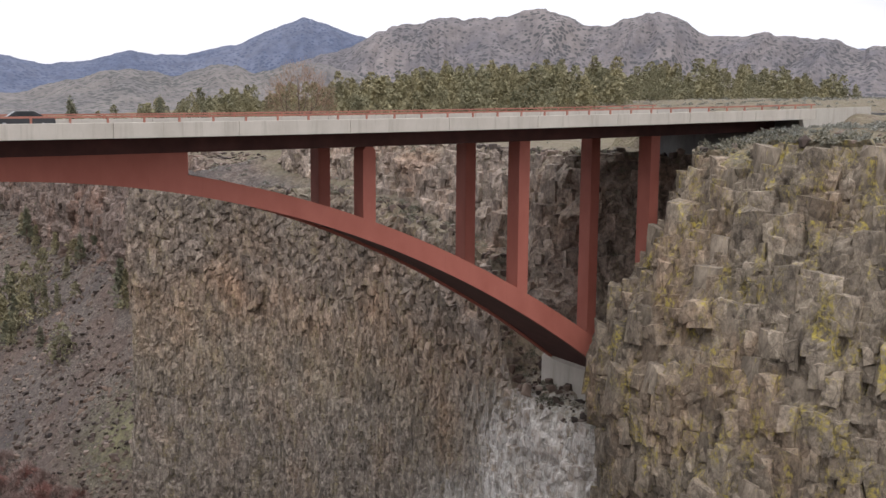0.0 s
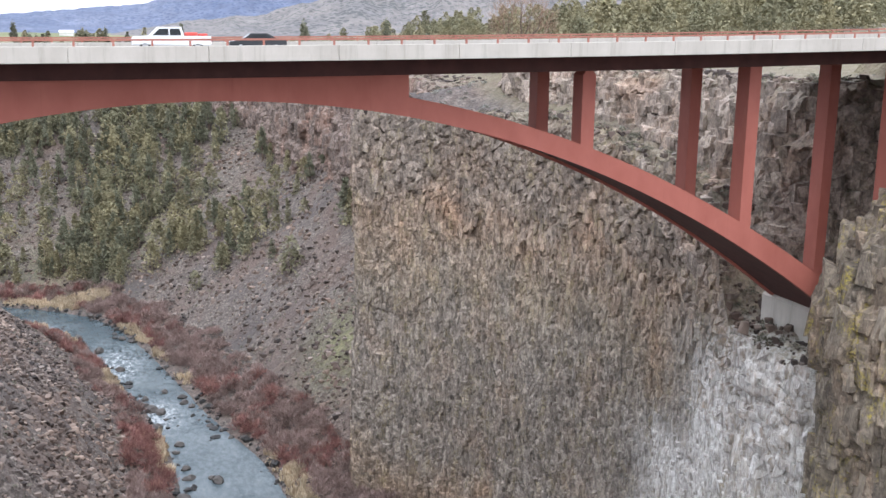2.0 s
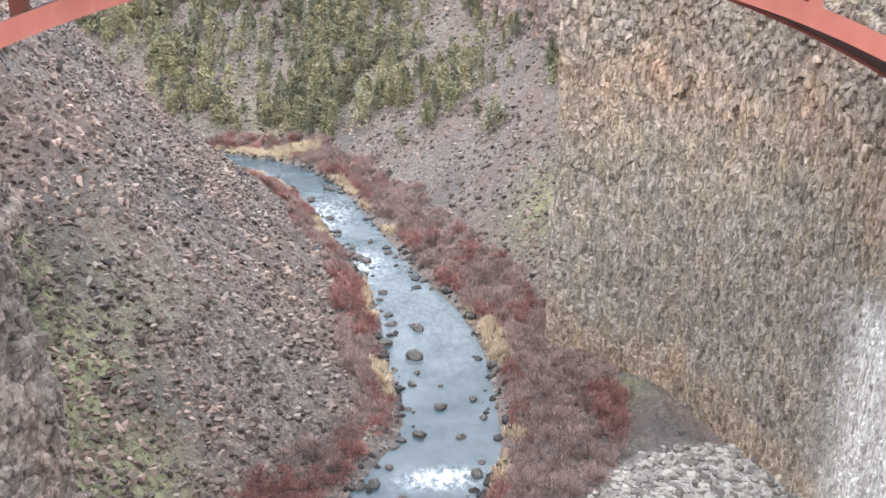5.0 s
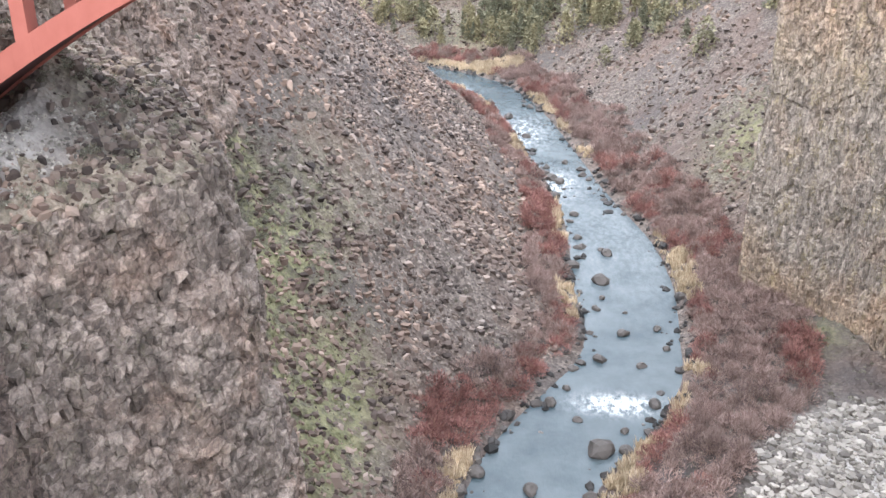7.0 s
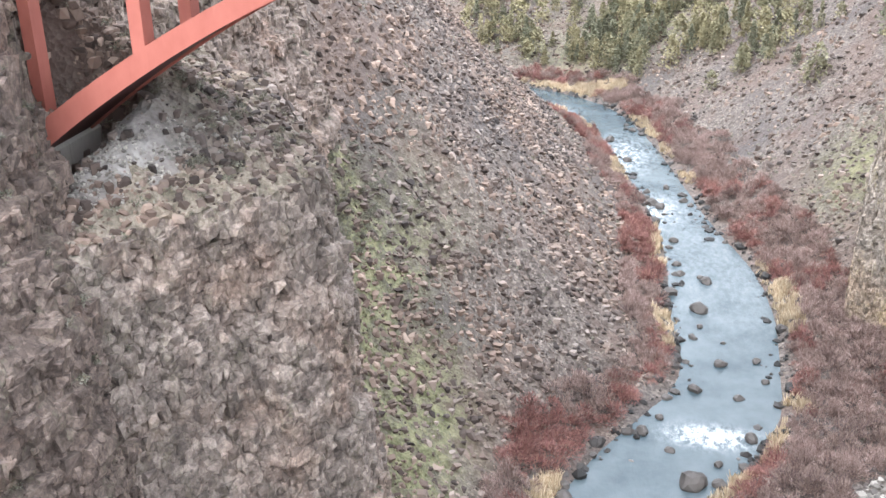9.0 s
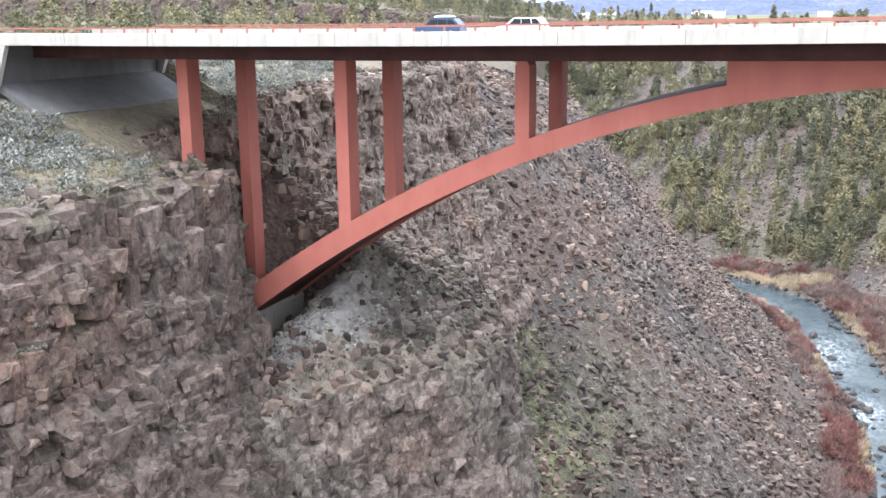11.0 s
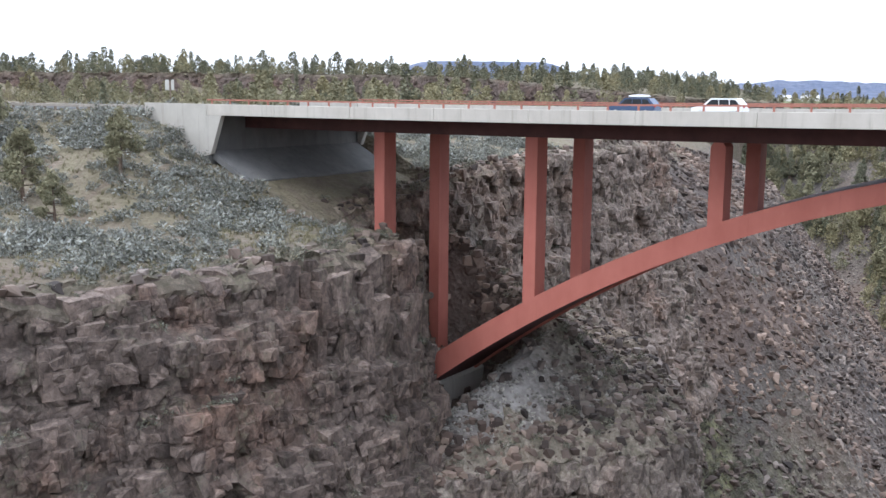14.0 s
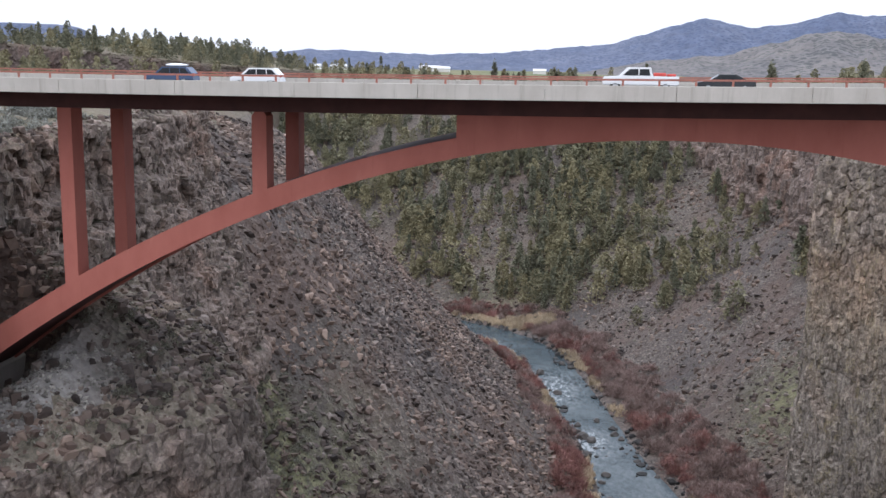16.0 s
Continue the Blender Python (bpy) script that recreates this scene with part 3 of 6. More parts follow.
green += 0.7 * np.exp(-((X + 48) / 7) ** 2 - ((Y - 22) / 10) ** 2)
gully, _ = side_of(X, Y, GULLY)
green += 1.1 * np.exp(-(gully / 2.2) ** 2) + 0.7 * np.exp(-((X + 37) / 9) ** 2 - ((Y - 46) / 12) ** 2) + 0.8 * np.exp(-((X - 43) / 5) ** 2 - ((Y - 80) / 5) ** 2)
field = step01(np.hypot(X, Y), 420, 900)
stain = 0.8 * np.exp(-(((X + 51) / 6) ** 2 + ((Y - 3) / 6) ** 2)) * step01(Z, -36, -31) + step01(X, 28, 38) * step01(-Y, -62, -50) * step01(-Z, 55, 62)
ground_mesh = mesh_from("ground", np.stack([X, Y, Z], -1).reshape(-1, 3), grid_faces(*X.shape), M_GROUND,
                        {"soil": 0.9 * near_plateau, "green": np.clip(green, 0, 1), "field": field, "stain": np.clip(stain, 0, 1)})
tagged(new("ground", ground_mesh), "canyon ground of brown talus, dry soil and thin grass", "ground", kind="structure")

# ---- river ----
rx = np.arange(-220, 40, 0.8)
ry = np.arange(-60, 300, 0.8)
RX, RY = np.meshgrid(rx, ry, indexing="ij")
rd, ra = side_of(RX, RY, RIVER)
foam = np.exp(-((RY - 62) / 2.4) ** 2 - ((RX - 8.5) / 5.5) ** 2) * 1.3 + 0.55 * np.exp(-((RY - 160) / 9) ** 2 - ((RX + 1) / 6) ** 2)
foam += 0.45 * np.exp(-((RY - 200) / 16) ** 2 - ((RX + 10) / 8) ** 2) + 0.5 * np.exp(-((RY - 242) / 6) ** 2 - ((RX + 34) / 9) ** 2) + 0.08 * np.exp(-((RY - 130) / 30) ** 2)
RZ = WATER_Z + 0.10 * fbm(RX / 1.6, RY / 2.4, 0, 3, 41) + 0.35 * np.clip(foam, 0, 1) * fbm(RX / 1.2, RY / 1.2, 0, 3, 42)
keep = (np.abs(rd) < 16).ravel()
faces = grid_faces(*RX.shape)
faces = faces[keep[faces].all(1)]
used = np.unique(faces)
remap = np.full(RX.size, -1)
remap[used] = np.arange(len(used))
water_mesh = mesh_from("water", np.stack([RX, RY, RZ], -1).reshape(-1, 3)[used], remap[faces], M_WATER, {"foam": np.clip(foam, 0, 1).ravel()[used]}, True)
tagged(new("water", water_mesh), "shallow grey-blue river with white riffles over rocks", "river", kind="structure")


# ---- cliffs ----
LEDGES, TOPS, SHEETS = [], [], {}


def stained(x, y, z, spots):
    """Where pale droppings run down the rock."""
    st = np.zeros_like(x)
    for sx, sy, z_hi, z_lo, width in spots or ():
        st = np.maximum(st, np.exp(-(((x - sx) ** 2 + (y - sy) ** 2) / width ** 2)) * step01(-z, -z_hi - 4, -z_hi + 6) * step01(z, z_lo - 8, z_lo))
    return np.clip(st, 0, 1)


def cliff(name, line, z_top, z_bottom, lean, material, label, columns, res=0.38, seed=0, start=0.0, stop=1e9, stain_at=None, fold=6.0, grain=1.0, shelf=0.0, tall=1.0, relief=1.0):
    """A wall of jointed rock along a plan line: z_top and z_bottom by place, lean outwards below, columns between two heights."""
    p = np.asarray(line, float)[:, :2]
    run = np.concatenate([[0], np.cumsum(np.hypot(*np.diff(p, axis=0).T))])
    u = np.arange(max(start, 0.0), min(stop, run[-1]), res)
    px, py = np.interp(u, run, p[:, 0]), np.interp(u, run, p[:, 1])
    k = max(int(3 / res), 1)
    ker = np.ones(2 * k + 1) / (2 * k + 1)
    tx, ty = np.gradient(px), np.gradient(py)
    tx, ty = [np.convolve(np.pad(t, k, "edge"), ker, "valid") for t in (tx, ty)]
    ln = np.hypot(tx, ty)
    nx, ny = ty / ln, -tx / ln
    zt, zb = z_top(px, py), z_bottom(px, py)
    zt = zt + 0.9 * fbm(u / 4.0, u * 0, seed * 3.1, 4, seed + 50)
    h = float((zt - zb).max())
    n = int(h / res)
    v = np.linspace(0, 1, n)
    U, V = np.meshgrid(u, v, indexing="ij")
    Zc = zt[:, None] * (1 - V) + zb[:, None] * V
    depth = zt[:, None] - Zc
    warp = 0.4 * fbm(U / 4.5, Zc / 6, 0, 2, seed + 60)
    big, bj = blocks(U + 1.5 * warp, Zc + warp, 6.0, 8.0, seed + 1, 0.5)
    mid, mj = blocks(U + warp, Zc + 0.6 * warp, 1.9 * grain, 1.9 * grain * tall, seed + 2, 0.7)
    sml, sj = blocks(U + 0.5 * warp, Zc, 0.85 * grain, 0.8 * grain * tall, seed + 3, 0.9)
    col, cj = blocks(U + 0.3 * warp, Zc + 3.0 * hash01(np.floor(U / 1.0), U * 0, U * 0, seed), 0.9, 7.5, seed + 4, 0.5)
    c = columns(Zc, depth, U) if columns else np.zeros_like(U)
    out = relief * (1.5 * fbm(U / 17, Zc / 24, 0, 2, seed + 70) + 1.8 * (big - 0.5) - 0.7 * step01(-bj, -0.05, 0))
    rough = 1.25 * grain * (mid - 0.5) - 0.6 * step01(-mj, -0.10, 0) + 0.6 * grain * (sml - 0.5) - 0.25 * step01(-sj, -0.12, 0)
    colm = 0.6 * (col - 0.5) - 0.4 * step01(-cj, -0.25, 0) + 0.45 * (sml - 0.5)
    out = out + 0.55 * (1 - c) * rough + 0.6 * c * colm + 0.05 * fbm(U / 0.7, Zc / 0.7, 0, 2, seed + 80)
    # shelves: the face steps out downwards in bands
    band = (Zc + 1.5 * fbm(U / 9, U * 0, 0, 3, seed + 95)) / 4.6
    fr = band - np.floor(band)
    out = out + shelf * (step01(1 - fr, 0.0, 0.35) - (1 - fr))
    out = out * step01(depth, -0.2, 1.2) - 0.6 * step01(-depth, -1.0, 0)
    out = out + lean(depth, px[:, None], py[:, None])
    XX = px[:, None] + nx[:, None] * out
    YY = py[:, None] + ny[:, None] * out
    SHEETS[name] = (u, zt, zb, XX, YY, nx, ny, tx / ln, ty / ln, material, stain_at)
    # the top folds back over the rim
    back = np.linspace(fold, 0.4, 12)
    bx, by = px[:, None] - nx[:, None] * back, py[:, None] - ny[:, None] * back
    w = np.linspace(0, 1, 12)[None, :]
    rear = ground_z(bx[:, 0], by[:, 0])[:, None] - 0.4
    bz = np.clip(rear, zt[:, None] - 3, zt[:, None] + 5) * (1 - w) + zt[:, None] * w + 0.7 * (0.25 + w) * fbm(bx / 1.5, by / 1.5, 0, 3, seed + 90)
    lev, _ = blocks(bx, by, 1.5, 1.3, seed + 33, 0.6)
    bz = bz + 0.7 * (lev - 0.5)
    TOPS.append((name, np.stack([bx, by, bz], -1).reshape(-1, 3)))
    # places where brush can root: shelves of the face
    drop = np.diff(out, axis=1) / res
    ui, vi = np.nonzero((drop > 0.75) & (depth[:, :-1] > 0.5))
    LEDGES.append((name, np.stack([XX[ui, vi], YY[ui, vi], Zc[ui, vi]], -1)))
    XX, YY, Zc = np.concatenate([bx, XX], 1), np.concatenate([by, YY], 1), np.concatenate([bz, Zc], 1)
    st = stained(XX, YY, Zc, stain_at)
    tops = step01(-depth, -2.5, 0.0)
    gr = np.concatenate([np.full(bx.shape, 0.25), 0.2 * tops], 1)
    me = mesh_from(name, np.stack([XX, YY, Zc], -1).reshape(-1, 3), grid_faces(*XX.shape)[:, ::-1], material, {"stain": np.clip(st, 0, 1), "green": gr})
    return tagged(new(name, me), label, "cliff", kind="structure")


def along_y(ys, zs):
    return lambda x, y: np.interp(y, ys, zs)


cliff("cliff_columnar", RIM_R, along_y([-10, 0, 14, 24, 60, 95, 130], [-29, -29, -29, -16, -11, -11.8, -9]),
      along_y([0, 20, 60, 95, 130], [-88, -88, -88, -88, -75]), lambda d, x, y: 0.03 * d, M_CLIFF_R,
      "tall columnar basalt cliff, grey-brown with orange and yellow patches", lambda z, d, u: step01(d, 14, 24) * (0.45 + 0.55 * step01(fbm(u / 14, z / 18, 0, 3, 77), -0.22, 0.05)),
      0.40, 1, 360, 1e9, [(55, -3, -25, -84, 8), (54.5, 6, -25, -84, 8), (56, 16, -31, -84, 9), (59, 28, -46, -84, 8)], 6.0, 0.8, 0.0, 1.1, 0.4)
cliff("cliff_north_east", RIM_NE, lambda x, y: -10.0 - 2.0 * fbm(y / 25, y * 0, 0, 3, 91), along_y([100, 130, 200, 300, 392], [-88, -84, -76, -72, -72]),
      lambda d, x, y: 0.36 * np.minimum(d, 20), M_CLIFF_NE, "broken reddish-brown rimrock above the upstream talus", None, 0.8, 9, 0, 1e9, None, 8.0, 1.6, 1.2, 1.6, 1.3)
cliff("cliff_near_east", BLOCK_R, along_y([-60, -25, -18, -10, 0], [0.2, -0.4, -0.9, -1.8, -2.1]), along_y([-400, 0], [-80, -80]),
      lambda d, x, y: 0.42 * np.clip(d - 1.5, 0, 18) - 0.02 * np.clip(d - 18, 0, None), M_CLIFF_RN,
      "cracked basalt cliff with yellow lichen and sagebrush on top", lambda z, d, u: 0.5 * step01(d, 16, 22), 0.40, 2, 70, 190, None, 6.0, 1.35, 0.3, 1.8, 0.9)
cliff("cliff_upper_east", UPPER_R, lambda x, y: -3.4 + 0 * x, along_y([0, 20, 50, 170], [-30, -28, -17, -14]), lambda d, x, y: 0.35 * d, M_CLIFF_UP,
      "blocky upper tier of brown basalt behind the bridge columns", None, 0.42, 7, 40, 1e9, None, 5.0, 1.3, 0.9, 1.4)
cliff("cliff_ledge_west", LEDGE_L, along_y([-60, 9, 15, 42], [-30, -30, -30, -24]), along_y([-60, 24, 42], [-84, -84, -60]),
      lambda d, x, y: 0.10 * d, M_CLIFF_LEDGE, "rough brown basalt cliff below a gravel ledge", lambda z, d, u: 0.3 + 0 * z, 0.42, 3, 20, 1e9, None, 7.0, 0.9, 0.4, 1.3, 1.0)
cliff("cliff_rim_west", RIM_L, along_y([-10, 4, 20, 60, 100, 240], [-10.8, -10.2, -7, -5.5, -6, -6]), along_y([-10, 20, 60, 100, 240], [-34, -40, -46, -46, -44]),
      lambda d, x, y: 0.42 * np.clip(d - 6, 0, None) * step01(y, 10, 30), M_CLIFF_L, "broken dark brown rimrock above the talus", None, 0.42, 4, 8, 230, None, 6.0, 1.0, 1.4, 1.0)
cliff("cliff_near_west", BLOCK_L, along_y([-400, 0], [-11.2, -11.2]), along_y([-400, 0], [-82, -82]),
      lambda d, x, y: (0.42 - 0.17 * step01(y, -16, -6)) * np.clip(d - 2, 0, 22) + 0.12 * np.clip(d - 24, 0, None), M_CLIFF_NW, "reddish-brown blocky basalt cliff under a sagebrush bench", lambda z, d, u: 0.25 * step01(d, 1, 3), 0.40, 5, 345, 500, None, 6.0, 0.85, 1.3, 1.25, 0.8)
cliff("cliff_far_rimrock", MESA_W, lambda x, y: -1.6 + 11 * step01(-x, 135, 260), lambda x, y: -8.0 + 0 * x,
      lambda d, x, y: 0.3 * d, M_RIMROCK, "far band of dark rimrock behind juniper trees", None, 0.8, 6, 0, 1e9)


# ---- blocks and columns of rock that make up the cliff faces ----
def box_protos(n, jitter, seed):
    """Angular blocks: boxes with shifted corners, one to three corners or edges broken off."""
    rng = np.random.default_rng(seed)
    out = []
    for _ in range(n):
        bm = bmesh.new()
        broken = set(rng.choice(8, rng.integers(1, 4), replace=False))
        for c in range(8):
            p = np.array([(c & 1) - 0.5, (c >> 1 & 1) - 0.5, (c >> 2 & 1) - 0.5])
            q = p + rng.normal(0, jitter, 3)
            if c in broken:
                for k in range(3):
                    r = q.copy()
                    r[k] -= np.sign(p[k]) * rng.uniform(0.15, 0.5)
                    bm.verts.new(r)
            else:
                bm.verts.new(q)
        r = bmesh.ops.convex_hull(bm, input=bm.verts)
        bmesh.ops.delete(bm, geom=[g for g in r["geom_interior"] if isinstance(g, bmesh.types.BMVert)], context="VERTS")
        bmesh.ops.triangulate(bm, faces=bm.faces)
        bm.verts.index_update()
        v = np.array([q.co[:] for q in bm.verts])
        f = np.array([[q.index for q in t.verts] for t in bm.faces])
        bm.free()
        out.append((v, f))
    return out


def column_protos(n, seed):
    rng = np.random.default_rng(seed)
    out = []
    for _ in range(n):
        a = np.arange(6) * np.pi / 3 + rng.uniform(0, 1)
        r = rng.uniform(0.42, 0.58, 6)
        ring = np.stack([np.cos(a) * r, np.sin(a) * r], -1)
        lo = np.column_stack([ring, np.full(6, -0.5) + rng.normal(0, 0.02, 6)])
        hi = np.column_stack([ring * 0.94, np.full(6, 0.5) + rng.normal(0, 0.03, 6)])
        f = [(k, (k + 1) % 6, 6 + (k + 1) % 6, 6 + k) for k in range(6)] + [(6, 7, 8, 9), (6, 9, 10, 11), (3, 2, 1, 0), (5, 4, 3, 0)]
        f = [t for a_, b_, c_, d_ in f for t in ((a_, b_, c_), (a_, c_, d_))]
        out.append((np.concatenate([lo, hi]), np.array(f)))
    return out


BOXES = box_protos(18, 0.12, 501)
SLABS = box_protos(18, 0.075, 502)
PILLARS = column_protos(10, 503)


def faced(cliff_name, name, protos, su, sz, d0, d1, deep, label, seed, sink=0.1, keep=1.0, turn=0.25, parts=0, u_from=0.0, u_to=1e9):
    """Sets blocks side by side over a cliff's face between two depths below the rim; the first ones are parts of the cliff."""
    u, zt, zb, XX, YY, nx, ny, tx, ty, material, spots = SHEETS[cliff_name]
    rng = np.random.default_rng(seed)
    cu = np.arange(max(u[0], u_from), min(u[-1], u_to), su)
    rows = np.arange(d0, d1, sz)
    A, D = np.meshgrid(cu, rows, indexing="ij")
    A = A + su * (0.5 * (np.arange(len(rows)) % 2)[None, :] + rng.uniform(-0.3, 0.3, A.shape))
    D = D + sz * rng.uniform(-0.35, 0.35, D.shape)
    a, dd = A.ravel(), D.ravel()
    ok = (rng.uniform(0, 1, len(a)) < keep) & (a < u[-1]) & (a > u[0])
    a, dd = a[ok], dd[ok]
    iu = np.clip(np.searchsorted(u, a), 0, len(u) - 1)
    ok = dd < (zt - zb)[iu]
    a, dd, iu = a[ok], dd[ok], iu[ok]
    vi = np.clip((dd / (zt - zb)[iu] * (XX.shape[1] - 1)).astype(int), 0, XX.shape[1] - 1)
    n = len(a)
    big = rng.uniform(0.75, 1.25, n)
    w, h = su * big * rng.uniform(0.8, 1.25, n), sz * big * rng.uniform(0.8, 1.3, n)
    t = deep * rng.uniform(0.7, 1.4, n)
    off = -sink * t + 0.06 * t * rng.normal(0, 1, n)
    N = np.stack([nx[iu], ny[iu]], -1)
    T = np.stack([tx[iu], ty[iu]], -1)
    pos = np.stack([XX[iu, vi], YY[iu, vi]], -1) + N * off[:, None]
    z = np.minimum(zt[iu] - dd, zt[iu] - 0.5 * h)
    yaw, roll, pitch = rng.normal(0, turn, n), rng.normal(0, 0.07, n), rng.normal(0, 0.06, n)
    pick = rng.integers(0, len(protos), n)
    host = bpy.data.objects[cliff_name]
    shared = [mesh_from("rock_block", v, f, material) for v, f in protos] if parts else []
    lone = np.zeros(n, bool)
    if parts:
        lone[rng.permutation(n)[:parts]] = True
    vs, fs, base = [], [], 0
    for k, (pv, pf) in enumerate(protos):
        m = np.nonzero((pick == k) & ~lone)[0]
        if not len(m):
            continue
        px, py, pz = pv[:, 0] * w[m, None], pv[:, 1] * t[m, None], pv[:, 2] * h[m, None]
        c, s_ = np.cos(yaw[m])[:, None], np.sin(yaw[m])[:, None]
        qx, qy = px * c - py * s_ + pz * roll[m, None], px * s_ + py * c + pz * pitch[m, None]
        v = np.stack([pos[m, 0:1] + qx * T[m, 0:1] + qy * N[m, 0:1], pos[m, 1:2] + qx * T[m, 1:2] + qy * N[m, 1:2], z[m, None] + pz - qx * roll[m, None]], -1)
        vs.append(v.reshape(-1, 3))
        fs.append((pf[None] + (base + np.arange(len(m)) * len(pv))[:, None, None]).reshape(-1, 3))
        base += len(m) * len(pv)
    v = np.concatenate(vs)
    me = mesh_from(name, v, np.concatenate(fs), material, {"stain": stained(v[:, 0], v[:, 1], v[:, 2], spots)})
    ob = tagged(new(name, me), label, "rocks", kind="stuff")
    for k in np.nonzero(lone)[0]:
        b = new("rock_block", shared[pick[k]])
        b.parent = host
        x_axis = Vector((T[k, 0], T[k, 1], -roll[k])).normalized()
        y_axis = Vector((N[k, 0], N[k, 1], 0))
        turn_m = Matrix((x_axis, y_axis, Vector((0, 0, 1)))).transposed().to_4x4() @ Matrix.Rotation(yaw[k], 4, "Z")
        b.matrix_basis = Matrix.Translation((pos[k, 0], pos[k, 1], z[k])) @ turn_m @ Matrix.Diagonal((w[k], t[k], h[k], 1))
    return ob


faced("cliff_near_west", "west_face_blocks", SLABS, 1.55, 1.25, 0.5, 52, 1.9, "reddish-brown angular basalt blocks of the cliff face", 511, 0.42, 0.85, 0.16, 290)
faced("cliff_near_west", "west_face_rubble", BOXES, 0.75, 0.6, 1.5, 50, 0.9, "small broken basalt blocks in the cliff face", 512, 0.28, 0.6, 0.3)
faced("cliff_near_west", "west_rim_pillars", SLABS, 1.2, 3.8, 2.6, 7.5, 1.8, "upright basalt pillars below the rim", 513, 0.22, 0.9, 0.12, 0, 384, 405)
faced("cliff_near_east", "east_face_blocks", SLABS, 1.8, 3.3, 1.7, 62, 2.0, "large cracked basalt blocks with yellow lichen", 514, 0.44, 0.9, 0.10, 260)
faced("cliff_near_east", "east_face_slabs", SLABS, 1.0, 2.0, 1.2, 62, 1.3, "narrow upright basalt slabs between the large blocks", 522, 0.36, 0.7, 0.14)
faced("cliff_near_east", "east_face_rubble", BOXES, 0.8, 1.0, 1.0, 60, 0.9, "small basalt blocks between the large ones", 515, 0.36, 0.35, 0.25)
faced("cliff_upper_east", "upper_tier_blocks", SLABS, 1.4, 1.7, 0.3, 24, 1.8, "brown basalt blocks of the upper tier", 516, 0.36, 0.95)
faced("cliff_rim_west", "rimrock_blocks", BOXES, 1.2, 1.0, 0.3, 36, 1.4, "broken dark basalt blocks of the rimrock", 517, 0.3, 0.9, 0.3)
faced("cliff_ledge_west", "ledge_face_blocks", BOXES, 1.05, 1.0, 0.3, 52, 1.3, "rough brown basalt blocks below the ledge", 518, 0.32, 0.9, 0.25)
faced("cliff_north_east", "north_east_blocks", SLABS, 1.7, 2.6, 0.3, 24, 2.2, "reddish-brown basalt blocks of the upstream rimrock", 523, 0.36, 0.85)
faced("cliff_columnar", "columnar_top_blocks", BOXES, 1.15, 1.05, 0.3, 15, 1.5, "blocky upper band of the columnar cliff", 519, 0.36, 0.9)
faced("cliff_columnar", "columnar_stout_columns", SLABS, 0.85, 2.3, 12, 21, 1.2, "short stout orange-brown columns below the blocky band", 524, 0.38, 0.85, 0.15)
faced("cliff_columnar", "columnar_pillars", PILLARS, 0.54, 2.1, 18, 76, 0.75, "slender basalt columns of the tall cliff", 520, 0.34, 0.85, 0.5)
faced("cliff_columnar", "columnar_chips", BOXES, 0.6, 0.8, 6, 76, 0.5, "small broken column ends on the tall cliff", 521, 0.26, 0.3, 0.4)


# ---- bridge ----
def sheared(ob, sag=1.0):
    """Lays a part on the road's gentle grade."""
    for v in ob.data.vertices:
        v.co.z += GRADE * v.co.x + SAG * v.co.x ** 2 * sag
    return ob


def rib_top(x):
    return -1.92 - 0.00617 * x * x


def rib_bottom(x):
    return -3.35 - 0.0065 * x * x


bridge = tagged(empty("bridge"), "red-painted arch road bridge with pale concrete parapets over the canyon", "bridge")
DECK_Y0, DECK_Y1, DECK_X = -5.5, 18.5, 79.2
SOFFIT = -1.7
FOOT_X, FOOT_Y = 58.4, -0.3


def bpart(name, bm, mat, parent=bridge, label="", sag=1.0):
    return sheared(part(name, bm, mat, parent, label), sag)


def lengthwise(x0, x1, y0, y1, z0, z1, n=40):
    """A long beam cut into short lengths, so that it can follow the road's curve."""
    bm = bmesh.new()
    rings = [[bm.verts.new((x, y, z)) for y, z in ((y0, z0), (y1, z0), (y1, z1), (y0, z1))] for x in np.linspace(x0, x1, n)]
    for a, b in zip(rings[:-1], rings[1:]):
        for i in range(4):
            bm.faces.new((a[i], b[i], b[(i + 1) % 4], a[(i + 1) % 4]))
    bm.faces.new(rings[0])
    bm.faces.new(rings[-1][::-1])
    bmesh.ops.recalc_face_normals(bm, faces=bm.faces)
    return bm


bpart("deck_slab", lengthwise(-DECK_X, DECK_X, DECK_Y0 + 0.45, DECK_Y1 - 0.45, -0.42, 0.0), M_CONC)
bpart("road_surface", lengthwise(-DECK_X, DECK_X, DECK_Y0 + 0.46, DECK_Y1 - 0.46, 0.004, 0.05), M_ASPHALT, bridge, "grey asphalt road surface")
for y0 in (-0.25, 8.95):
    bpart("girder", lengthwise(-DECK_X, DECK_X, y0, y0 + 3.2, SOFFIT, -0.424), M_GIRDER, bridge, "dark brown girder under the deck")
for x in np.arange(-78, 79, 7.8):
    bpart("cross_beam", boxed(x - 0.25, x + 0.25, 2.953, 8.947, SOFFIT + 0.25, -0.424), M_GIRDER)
ARCH_Y = 11.6
